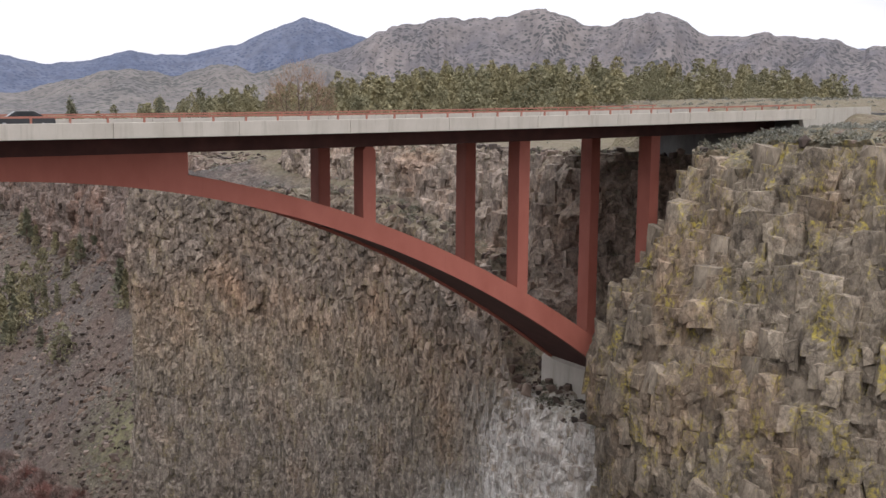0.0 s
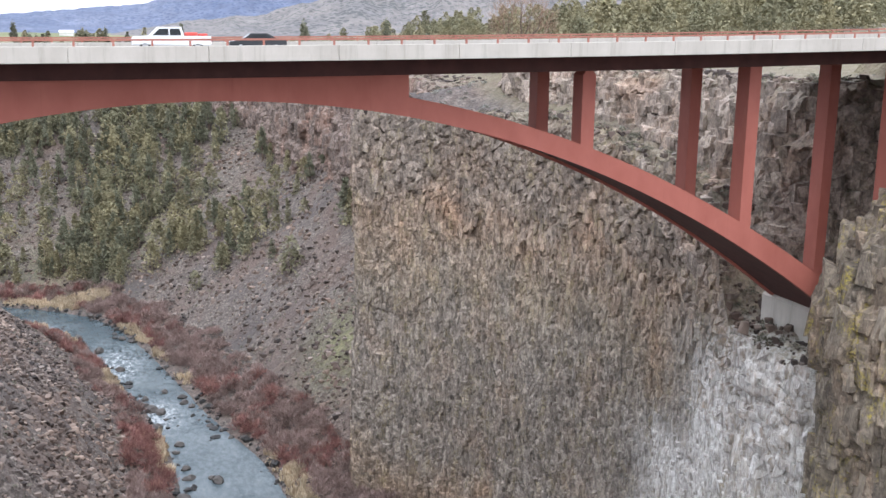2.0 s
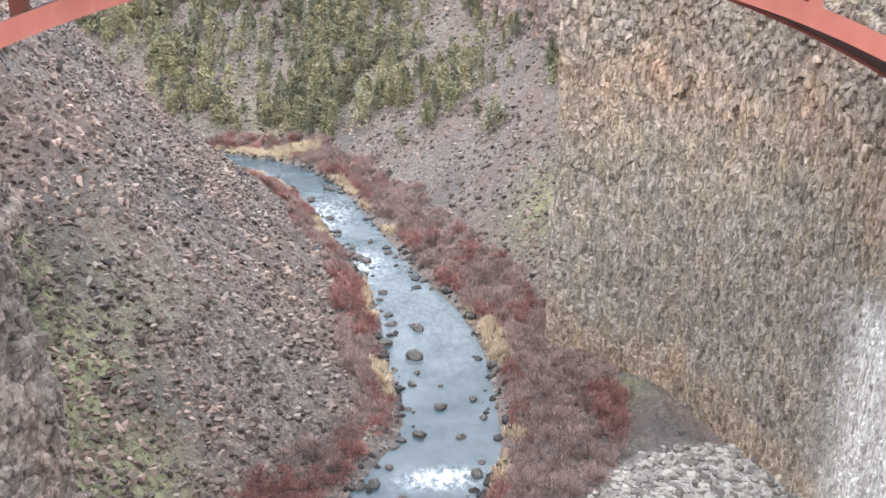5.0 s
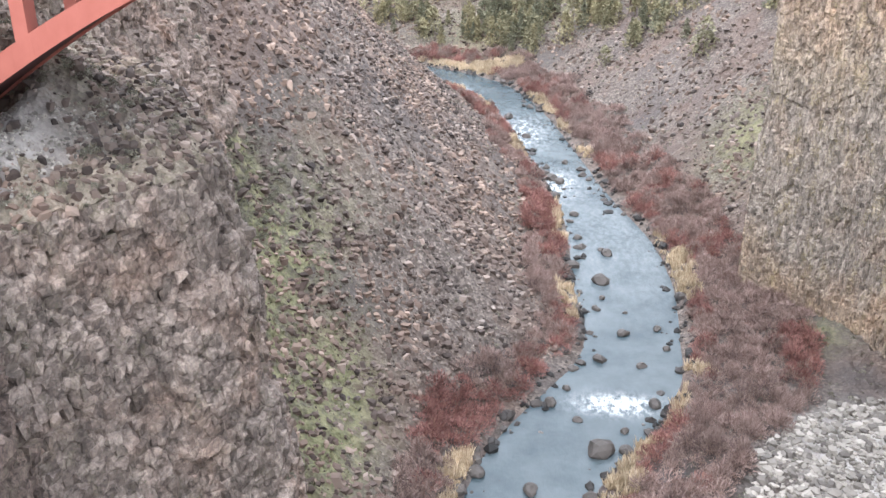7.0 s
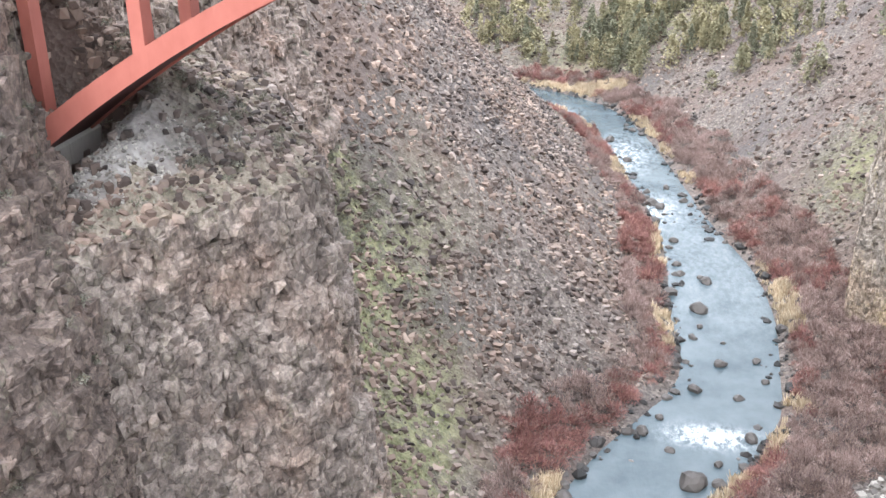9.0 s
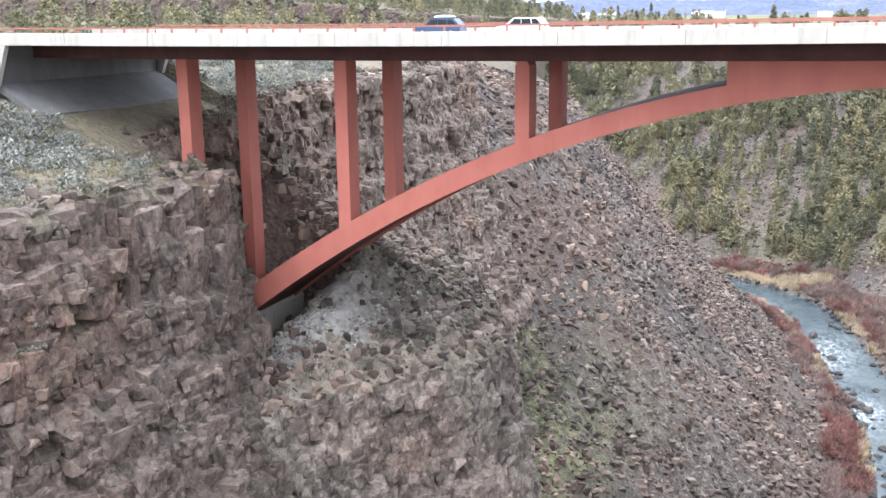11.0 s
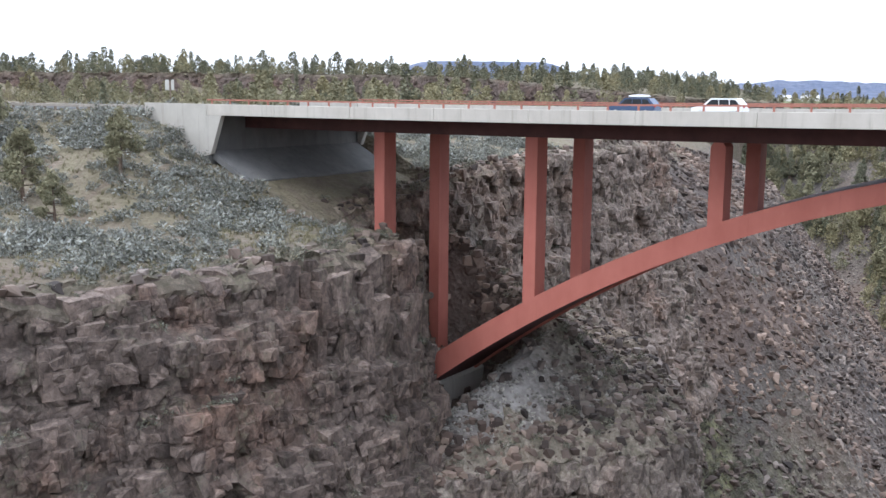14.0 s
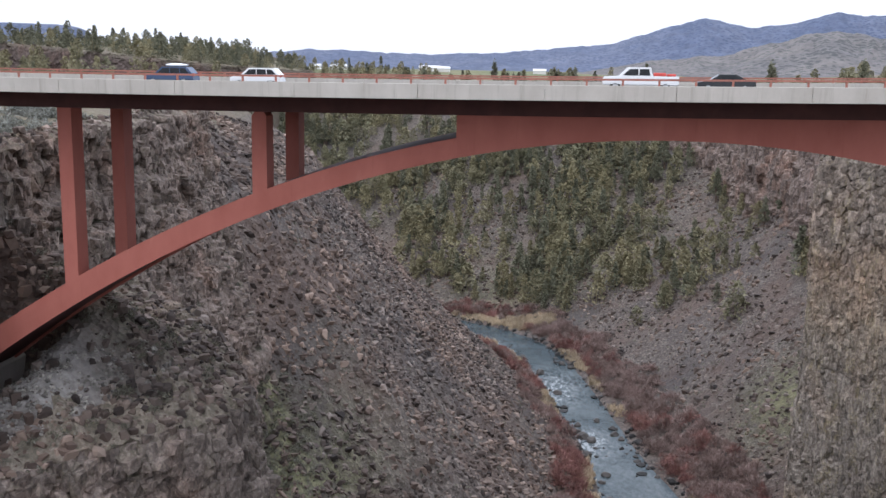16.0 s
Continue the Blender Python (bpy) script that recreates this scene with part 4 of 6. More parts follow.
# slab between the red edges: shade below the arch painted into its colour
for ya, yb, lift, what, paint, words in ((0.0, 0.55, 0.0, "edge", M_RED, "red-painted edge rib of the arch"), (0.553, ARCH_Y - 0.553, 0.28, "slab", M_GIRDER, "arch soffit between the edge ribs, shade painted in dark maroon"), (ARCH_Y - 0.55, ARCH_Y, 0.0, "edge", M_RED, "red-painted edge rib of the arch")):
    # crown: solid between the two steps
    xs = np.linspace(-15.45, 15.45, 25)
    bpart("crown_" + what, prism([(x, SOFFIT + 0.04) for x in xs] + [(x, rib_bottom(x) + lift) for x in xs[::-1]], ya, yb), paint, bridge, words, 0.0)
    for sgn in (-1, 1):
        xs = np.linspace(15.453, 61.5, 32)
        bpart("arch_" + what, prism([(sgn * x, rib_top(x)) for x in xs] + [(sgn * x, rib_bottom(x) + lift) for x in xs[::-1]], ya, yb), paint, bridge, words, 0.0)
for ry0 in (0.0, 9.2):
    for sgn in (-1, 1):
        for cx in (30.75, 46.6, 62.5):
            zb = rib_top(cx) + 0.02 if cx < 60 else -27.0
            zo = zb - 0.3
            w = 0.58
            if cx < 40:
                out = [(cx - w, zo), (cx + w, zo), (cx + w, SOFFIT - 0.22), (cx + w - 0.22, SOFFIT + 0.06), (cx + w - 0.22, SOFFIT + 0.5), (cx - w + 0.22, SOFFIT + 0.5), (cx - w + 0.22, SOFFIT + 0.06), (cx - w, SOFFIT - 0.22)]
            else:
                out = [(cx - w, zo), (cx + w, zo), (cx + w, SOFFIT + 0.6), (cx - w, SOFFIT + 0.6)]
            bpart("column", prism([(sgn * x, z) for x, z in out], ry0 - 0.004, ry0 + 1.80), M_RED, bridge, "", 0.0)
for sgn in (-1, 1):
    bm = bmesh.new()
    x0, x1 = sorted((sgn * FOOT_X, sgn * 66))
    add_box(bm, x0, x1, FOOT_Y, 12.9, -31.5, -25.5, 0.3)
    bpart("footing", bm, M_DECK, bridge, "pale concrete footing block", 0.0)
# parapets in cast lengths, with rail and posts
PANEL = 8.8
for face, ya, yb in (("near", DECK_Y0, DECK_Y0 + 0.42), ("far", DECK_Y1 - 0.42, DECK_Y1)):
    n = 18
    for i in range(n):
        xa, xb = -DECK_X + i * PANEL + 0.012, -DECK_X + (i + 1) * PANEL - 0.012
        bpart("parapet_panel", boxed(xa, xb, ya, yb, -0.40, 0.66, 0.02), M_DECK, bridge, "pale weathered concrete parapet")
    ym = (ya + yb) / 2
    rail = bpart("rail", lengthwise(-DECK_X, DECK_X, ym - 0.07, ym + 0.07, 1.0, 1.13, 80), M_RAIL, bridge, "red-brown steel rail")
    for i in range(66):
        x = -78.6 + i * 2.42
        bpart("rail_post", boxed(x - 0.07, x + 0.07, ym - 0.05, ym + 0.05, 0.66, 1.0), M_RAIL)
for sgn in (-1, 1):
    bm = bmesh.new()
    x0, x1 = sorted((sgn * 79.2, sgn * 80.4))
    add_box(bm, x0, x1, DECK_Y0 + 0.2, DECK_Y1 - 0.2, -9.0, -0.43)
    bpart("abutment_wall", bm, M_CONC_SHADE, bridge, "grey concrete abutment wall, darkened in colour for under-deck shade")
    for ya, yb in ((DECK_Y0, DECK_Y0 + 0.5), (DECK_Y1 - 0.5, DECK_Y1)):
        out = [(77.2, -0.41), (79.21, -0.41), (79.21, 0.66), (88.0, 0.66), (88.0, -0.6), (84.7, -2.3), (80.5, -4.6), (78.7, -4.1)]
        bpart("wing_wall", prism([(sgn * x, z) for x, z in out], ya - 0.004, yb), M_CONC, bridge, "pale concrete wing wall")
    if sgn > 0:
        continue
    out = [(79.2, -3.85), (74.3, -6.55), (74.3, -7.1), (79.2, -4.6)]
    bpart("slope_paving", prism([(sgn * x, z) for x, z in out], DECK_Y0 + 0.6, DECK_Y1 - 0.6), M_CONC_SHADE, bridge, "grey paved slope under the deck, darkened in colour for shade")

# roads beyond the bridge
for sgn, nm in ((-1, "road_west"), (1, "road_east")):
    xs = sgn * np.linspace(80.4, 900, 90)
    zs = road_z(xs)
    bm = bmesh.new()
    rows = [[bm.verts.new((px_, py_, pz_ + 0.03 + dz)) for py_, dz in ((-5.0, -0.3), (-4.9, 0.0), (17.9, 0.0), (18.0, -0.3))] for px_, pz_ in zip(xs, zs)]
    for a, b in zip(rows[:-1], rows[1:]):
        for i in range(3):
            bm.faces.new((a[i], a[i + 1], b[i + 1], b[i]))
    bmesh.ops.recalc_face_normals(bm, faces=bm.faces)
    tagged(part(nm, bm, M_ASPHALT), "grey asphalt road on a low bank", "road", kind="structure")


# ---- mountains and far hills ----
def range_of(name, peaks, r0, r1, material, label, az0, az1, seed, rough, spires=(), crest_line=()):
    """Far hills on a polar sheet: peaks of (bearing, rise in degrees, half width, sharpness)."""
    eye = (-6.7, -74.5)
    az = np.radians(np.arange(az0, az1, 0.11))
    r = np.linspace(r0, r1, 60)
    A, R = np.meshgrid(az, r, indexing="ij")
    deg = np.degrees(A)
    el = np.zeros_like(A)
    for b, rise, width, sharp in peaks:
        el = np.maximum(el, rise * np.clip(1 - (np.abs(deg - b) / width) ** sharp, 0, None))
    if crest_line:
        el = np.interp(deg, [c[0] for c in crest_line], [c[1] for c in crest_line])
        el = el + math.degrees(7.6 / (r0 + 0.72 * (r1 - r0))) + 0.06 + 0.10 * fbm(deg * 1.6, deg * 0, 0.5, 4, seed + 9)
    else:
        el = el * (1 + 0.10 * rough / 0.3 * fbm(deg * 0.9, deg * 0, 0.5, 5, seed + 9))
    t = (R - r0) / (r1 - r0)
    for b, rise, width in spires:
        el = np.maximum(el, np.where(np.abs(t - 0.72) < 0.03, rise * np.clip(1 - np.abs(deg - b) / width, 0, 1) ** 0.3, 0))
    crest = r0 + 0.72 * (r1 - r0)
    rise = np.where(t < 0.72, step01(t, 0.0, 0.78) / step01(np.array(0.72), 0.0, 0.78), 1 - (t - 0.72) * 1.5)
    sway = 0.05 * fbm(A * 9, R / 500, 0, 3, seed + 3)
    ridges = np.abs(fbm((A + sway) * 22, R / 1000, 0, 5, seed)) * 1.7
    hgt = np.tan(np.radians(el)) * crest * rise
    hgt = hgt * (1 - rough * ridges * (1 - 0.75 * step01(t, 0.5, 0.72))) + rough * 16 * fbm(A * 70, R / 190, 0, 4, seed + 5) * step01(el, 0.2, 1.0)
    Zm = np.where(el > 0.02, hgt, -12) - 6
    me = mesh_from(name, np.stack([eye[0] + R * np.sin(A), eye[1] + R * np.cos(A), Zm], -1).reshape(-1, 3), grid_faces(*A.shape)[:, ::-1], material)
    return tagged(new(name, me), label, "mountain", kind="structure")


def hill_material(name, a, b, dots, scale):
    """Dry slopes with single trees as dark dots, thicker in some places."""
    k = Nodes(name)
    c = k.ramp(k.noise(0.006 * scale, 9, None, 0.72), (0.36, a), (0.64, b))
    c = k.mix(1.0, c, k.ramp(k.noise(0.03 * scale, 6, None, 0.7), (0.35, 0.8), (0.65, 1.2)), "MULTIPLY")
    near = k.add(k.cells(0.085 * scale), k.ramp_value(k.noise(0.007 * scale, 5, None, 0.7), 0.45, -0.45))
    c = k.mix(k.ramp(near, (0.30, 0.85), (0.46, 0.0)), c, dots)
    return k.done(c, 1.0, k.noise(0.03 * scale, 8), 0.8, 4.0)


# the blue of the farthest hills is air haze painted into the base colour
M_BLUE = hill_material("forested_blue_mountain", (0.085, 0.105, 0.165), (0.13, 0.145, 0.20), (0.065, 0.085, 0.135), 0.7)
M_GRANITE = hill_material("dry_mountain_with_junipers", (0.118, 0.112, 0.126), (0.205, 0.182, 0.178), (0.060, 0.064, 0.068), 1.0)
M_GREYHILL = hill_material("grey_hill_with_junipers", (0.125, 0.118, 0.122), (0.18, 0.163, 0.152), (0.065, 0.07, 0.068), 1.0)
range_of("mountain_far_blue", (), 3500, 4400, M_BLUE, "distant forested mountains with a pointed peak, blue haze painted in", -24, 75, 101, 0.10, (),
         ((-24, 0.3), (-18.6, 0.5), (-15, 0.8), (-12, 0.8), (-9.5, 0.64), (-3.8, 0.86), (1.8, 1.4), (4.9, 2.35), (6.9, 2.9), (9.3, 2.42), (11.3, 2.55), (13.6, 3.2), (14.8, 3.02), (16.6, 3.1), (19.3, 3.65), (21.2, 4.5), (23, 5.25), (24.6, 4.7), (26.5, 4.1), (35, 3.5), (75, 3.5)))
range_of("mountain_flat_top", [(-31, 1.95, 5.6, 7.0), (-58, 1.6, 4.0, 5.0)], 4000, 4600, M_BLUE, "distant flat-topped butte, blue haze painted in", -70, -24, 111, 0.04)
range_of("mountain_dry_range", (), 1950, 2620, M_GRANITE, "dry rocky mountain range dotted with junipers", 22.5, 80, 121, 0.34, ((36.5, 6.2, 0.28), (36.1, 5.95, 0.3), (28.8, 5.2, 0.35)),
         ((22, 2.6), (25, 3.5), (26.2, 4.1), (28, 4.8), (29, 5.0), (31, 5.5), (33.5, 5.6), (36, 5.8), (37.1, 5.6), (38.5, 5.1), (40.3, 5.1), (41.6, 5.5), (42.6, 5.65), (43.7, 5.3), (45.5, 4.45), (46.7, 4.3), (50.2, 4.4), (51.9, 4.0), (53.3, 3.5), (55, 3.8), (60, 3.6), (80, 3.2)))
range_of("mountain_grey_hill", [(13.5, 2.4, 8.5, 1.6), (18.5, 2.7, 7, 1.6), (23, 3.0, 8, 1.5), (8.0, 1.2, 8, 1.5)], 1650, 2300, M_GREYHILL, "low grey hills dotted with junipers", 0, 32, 131, 0.30)


# ---- scattered pieces: variants of one shape joined into one mesh ----
def scattered(name, protos, places, material, label, category, seed=0, lean=0.15, flat=(0.7, 1.2)):
    """places: rows of x, y, z, size. One object of many small pieces."""
    rng = np.random.default_rng(seed)
    vs, fs, base = [], [], 0
    pick = rng.integers(0, len(protos), len(places))
    for k, (pv, pf) in enumerate(protos):
        rows = places[pick == k]
        if not len(rows):
            continue
        n = len(rows)
        a = rng.uniform(0, 2 * np.pi, n)
        c, s = np.cos(a)[:, None], np.sin(a)[:, None]
        sx, sy, sz = [rows[:, 3:4] * rng.uniform(*flat, (n, 1)) for _ in range(3)]
        x, y, z = pv[:, 0] * sx, pv[:, 1] * sy, pv[:, 2] * sz
        lx, ly = rng.normal(0, lean, (n, 1)), rng.normal(0, lean, (n, 1))
        v = np.stack([x * c - y * s + z * lx + rows[:, 0:1], x * s + y * c + z * ly + rows[:, 1:2], z + rows[:, 2:3]], -1)
        vs.append(v.reshape(-1, 3))
        fs.append((pf[None] + (base + np.arange(n) * len(pv))[:, None, None]).reshape(-1, pf.shape[1]))
        base += n * len(pv)
    me = mesh_from(name, np.concatenate(vs), np.concatenate(fs), material)
    return tagged(new(name, me), label, category, kind="stuff")


def rock_proto(seed, sub=1):
    rng = np.random.default_rng(seed)
    bm = bmesh.new()
    bmesh.ops.create_icosphere(bm, subdivisions=sub, radius=0.5)
    # cut by a few planes, so that faces come out flat and edges sharp
    for _ in range(5):
        d = Vector(rng.normal(size=3)).normalized()
        lim = rng.uniform(0.24, 0.42)
        for v in bm.verts:
            over = v.co.dot(d) - lim
            if over > 0:
                v.co -= d * over
    for v in bm.verts:
        v.co += Vector(rng.normal(size=3)) * 0.02
    bm.verts.index_update()
    v = np.array([v.co[:] for v in bm.verts])
    f = np.array([[w.index for w in q.verts] for q in bm.faces])
    bm.free()
    return v, f


def leaf_dome(seed, n, size, shape, width=1.0):
    """A shrub's crown as n small leaf sprays over and inside an uneven dome."""
    rng = np.random.default_rng(seed)
    d = rng.normal(size=(n, 3))
    d /= np.linalg.norm(d, axis=1)[:, None]
    d[:, 2] = np.abs(d[:, 2])
    lob = 0.75 + 0.35 * np.sin(d[:, 0] * 5 + seed) * np.cos(d[:, 1] * 4 + 2 * seed)
    p = d * (rng.uniform(0.45, 1.0, (n, 1)) ** 0.5) * lob[:, None] * np.array(shape)
    q = rng.normal(size=(n, 3)) + d * 0.5
    q /= np.linalg.norm(q, axis=1)[:, None]
    r = np.cross(q, rng.normal(size=(n, 3)))
    r /= np.linalg.norm(r, axis=1)[:, None]
    s = size * rng.uniform(0.6, 1.4, (n, 1))
    v = np.stack([p - r * s * 0.5 * width, p + r * s * 0.5 * width, p + q * s * 1.3], 1).reshape(-1, 3)
    return v, np.arange(3 * n).reshape(-1, 3)


def twig_dome(seed, n, spread, height):
    """A leafless shrub: thin forked twigs that rise and spread from the foot."""
    rng = np.random.default_rng(seed)
    a = rng.uniform(0, 2 * np.pi, n)
    out = np.sqrt(rng.uniform(0, 1, n)) * spread
    h = height * rng.uniform(0.45, 1.0, n) * np.sqrt(1.05 - (out / spread) ** 2)
    tip = np.stack([np.cos(a) * out, np.sin(a) * out, h], -1)
    foot = tip * rng.uniform(0.55, 0.85, (n, 1)) + rng.normal(0, 0.07, (n, 3))
    foot[:, 2] = np.maximum(foot[:, 2], 0)
    side = np.stack([-np.sin(a), np.cos(a), 0 * a], -1) + rng.normal(0, 0.6, (n, 3))
    side /= np.linalg.norm(side, axis=1)[:, None]
    w = rng.uniform(0.012, 0.034, (n, 1))
    v = np.stack([foot - side * w, foot + side * w, tip], 1).reshape(-1, 3)
    return v, np.arange(3 * n).reshape(-1, 3)


def grass_tuft(seed, n=9):
    rng = np.random.default_rng(seed)
    a = rng.uniform(0, 2 * np.pi, n)
    o = rng.uniform(0.1, 0.55, n)
    tip = np.stack([np.cos(a) * o, np.sin(a) * o, rng.uniform(0.5, 1.0, n)], -1)
    root = np.stack([np.cos(a) * o * 0.4, np.sin(a) * o * 0.4, 0 * a], -1)
    side = np.stack([-np.sin(a), np.cos(a), 0 * a], -1) * 0.10
    v = np.stack([root - side, root + side, tip], 1).reshape(-1, 3)
    return v, np.arange(3 * n).reshape(-1, 3)


ROCKS = [rock_proto(k) for k in range(10)]
RUBBLE = [(v * 0.58, f) for v, f in BOXES[:8]] + ROCKS[:3]
SAGE = [leaf_dome(k, 230, 0.085, (0.60, 0.60, 0.52), 0.7) for k in range(6)]
BRUSH = [leaf_dome(k + 10, 130, 0.11, (0.60, 0.60, 0.48), 0.7) for k in range(5)]
TWIGS = [twig_dome(k + 20, 230, 0.80, 1.15) for k in range(6)]
TUFTS = [grass_tuft(k + 40) for k in range(4)]


def cast(n, x0, x1, y0, y1, seed):
    """Random places on the ground with height, distance outside the river's edge and slope."""
    rng = np.random.default_rng(seed)
    x, y = rng.uniform(x0, x1, n), rng.uniform(y0, y1, n)
    z = ground_z(x, y)
    gx_, gy_ = ground_z(x + 0.6, y) - z, ground_z(x, y + 0.6) - z
    slope = np.hypot(gx_, gy_) / 0.6
    d, along = side_of(x, y, RIVER)
    seg = np.concatenate([[0], np.cumsum(np.hypot(*np.diff(RIVER[:, :2], axis=0).T))])
    e = np.abs(d) - np.interp(along, seg, RIVER[:, 2])
    return x, y, z, e, d, slope, rng


def sizes(rng, n, lo, hi, power=2.5):
    return lo + (hi - lo) * rng.uniform(0, 1, n) ** power


# talus on the west slope and the east slope
x, y, z, e, d, slope, rng = cast(80000, -85, 20, 12, 285, 201)
patch = fbm(x / 14, y / 14, 0, 3, 202)
ok = (d < 0) & (e > 2.5) & (z < -9) & (slope < 3) & (patch > rng.uniform(-0.75, 0.2, len(x)) - 0.25 * step01(e, 8, 40))
pl = np.stack([x, y, z - 0.08, sizes(rng, len(x), 0.35, 1.9, 3.2)], -1)[ok]
scattered("talus_rocks", RUBBLE, pl, M_ROCKS, "loose brown angular talus rocks on the canyon slope", "rocks", 1, 0.45)
x, y, z, e, d, slope, rng = cast(38000, -90, 110, 100, 380, 203)
patch = fbm(x / 18, y / 18, 0, 3, 204)
ok = (d > 0) & (e > 8) & (z < -9) & (slope < 3) & (patch + 0.3 * step01(z, -60, -25) > rng.uniform(-0.85, 0.2, len(x)))
pl = np.stack([x, y, z - 0.08, sizes(rng, len(x), 0.5, 2.2, 2.6)], -1)[ok]
scattered("slope_rocks", RUBBLE, pl, M_ROCKS, "dark brown broken rock on the far talus slope", "rocks", 2, 0.3)
x, y, z, e, d, slope, rng = cast(9000, 14, 66, 22, 66, 205)
ok = (d > 0) & (e > 6) & (z > -86.5) & (z < -60) & (slope < 3) & (np.hypot(x - 60, y - 26) < 38) & (y < 58 + 4 * fbm(x / 8, y / 8, 0, 2, 206))
pl = np.stack([x, y, z - 0.05, sizes(rng, len(x), 0.5, 2.0, 2.2)], -1)[ok]
scattered("scree_rocks", RUBBLE, pl, M_GREYROCK, "pale grey blocky scree below the cliff", "rocks", 3, 0.3)
# rubble on the west ledge, benches and rims
x, y, z, e, d, slope, rng = cast(30000, -95, -30, -60, 60, 207)
ok = (z > -50) & (slope < 2.5) & (z < -13) & ((y > 20) | (y < -6.5) | (x > -66)) & ~((x < -47) & (x > -60) & (y > -4) & (y < 15) & (rng.uniform(0, 1, len(x)) < 0.8))
pl = np.stack([x, y, z + 0.1, sizes(rng, len(x), 0.3, 1.6, 2.6)], -1)[ok]
tops = np.concatenate([p[rng.uniform(0, 1, len(p)) < f] for n, p in TOPS for m, f in (("cliff_near_west", 0.16), ("cliff_ledge_west", 0.5), ("cliff_rim_west", 0.3), ("cliff_upper_east", 0.3), ("cliff_near_east", 0.08), ("cliff_columnar", 0.3)) if m == n])
pl = np.concatenate([pl, np.column_stack([tops, sizes(rng, len(tops), 0.3, 1.5, 2.2)])])
x, y, z, e, d, slope, rng = cast(2600, -66, -48, 2, 30, 230)
ok = (z < -11) & (slope < 4) & ~((x > -59) & (y < 13))
pl = np.concatenate([pl, np.stack([x, y, z, sizes(rng, len(x), 0.4, 1.8, 2.2)], -1)[ok]])
scattered("ledge_rubble", RUBBLE, pl, M_ROCKS, "brown rubble on the ledges and rims", "rocks", 4, 0.3)
x, y, z, e, d, slope, rng = cast(14000, -60, -40, -6, 20, 229)
ok = (z < -24) & (z > -36) & (slope < 1.2)
scattered("ledge_gravel", ROCKS, np.stack([x, y, z, sizes(rng, len(x), 0.12, 0.55, 2.5)], -1)[ok], M_GREYROCK, "pale grey gravel on the ledge below the footings", "gravel", 14, 0.3)
# stones along the water's edge
x, y, z, e, d, slope, rng = cast(38000, -70, 45, 25, 290, 209)
ok = (np.abs(e + 0.4) < rng.exponential(1.3, len(x))) & (fbm(x / 8, y / 8, 0, 2, 210) > rng.uniform(-0.6, 0.5, len(x)))
pl = np.stack([x, y, np.maximum(z, WATER_Z - 0.15), sizes(rng, len(x), 0.4, 2.8, 2.8)], -1)[ok]
scattered("bank_stones", ROCKS, pl, M_WETROCK, "dark wet stones along the river banks", "rocks", 5, 0.2)

# sagebrush: west bench, east rim, tableland, slopes
x, y, z, e, d, slope, rng = cast(11000, -135, -56, -50, 60, 211)
edge, _ = side_of(x, y, BLOCK_L)
patch = fbm(x / 9, y / 9, 0, 3, 212)
ok = (z > -13) & (slope < 1.1) & (patch - 0.35 * step01(edge, -12, -4) * (y < 0) > rng.uniform(-0.7, 0.25, len(x))) & ~((y > -6.2) & (y < 19))
pl = np.stack([x, y, z - 0.1, sizes(rng, len(x), 0.7, 3.0, 1.7)], -1)[ok]
scattered("sagebrush_west", SAGE, pl, M_SAGE, "grey-green sagebrush on the dry bench", "sagebrush", 6)
x, y, z, e, d, slope, rng = cast(30000, -130, -56, -60, -6, 227)
ok = (z > -13) & (slope < 1.3) & (fbm(x / 7, y / 7, 0, 3, 226) > rng.uniform(-0.5, 0.4, len(x)))
scattered("bench_grass", TUFTS, np.stack([x, y, z - 0.05, sizes(rng, len(x), 0.2, 0.55, 1.3)], -1)[ok], M_BENCHGRASS, "thin tan and green grass on the dry bench", "grass", 15)
x, y, z, e, d, slope, rng = cast(5200, 36, 260, -60, 130, 213)
ok = (z > -14) & (slope < 1.3) & ~((y > -7) & (y < 20)) & (fbm(x / 9, y / 9, 0, 3, 214) > rng.uniform(-0.5, 0.35, len(x)))
pl = np.stack([x, y, z - 0.1, sizes(rng, len(x), 0.5, 1.6, 1.5)], -1)[ok]
x, y, z, e, d, slope, rng = cast(2600, 55, 92, -46, -8, 228)
ok = (z > -4) & (slope < 1.5)
pl = np.concatenate([pl, np.stack([x, y, z, sizes(rng, len(x), 0.4, 1.3, 1.5)], -1)[ok]])
scattered("sagebrush_east", BRUSH, pl, M_SAGE, "grey sagebrush along the east rim", "sagebrush", 7)
x, y, z, e, d, slope, rng = cast(21000, -100, 110, -30, 330, 215)
ok = (z < -13) & (e > 9) & (slope < 2.2) & (fbm(x / 12, y / 12, 0, 3, 216) > rng.uniform(-0.25, 0.45, len(x)) - 0.25 * (x < -34) * (y < 45) - 0.3 * (d > 0) * (y > 105))
pl = np.stack([x, y, z - 0.1, sizes(rng, len(x), 0.4, 1.3, 1.8)], -1)[ok]
roots = np.concatenate([p for n, p in LEDGES if n in ("cliff_near_west", "cliff_ledge_west", "cliff_rim_west", "cliff_near_east", "cliff_upper_east")])
roots = roots[rng.uniform(0, 1, len(roots)) < 0.035 + 0.03 * ((roots[:, 0] < -40) & (roots[:, 1] < -4))]
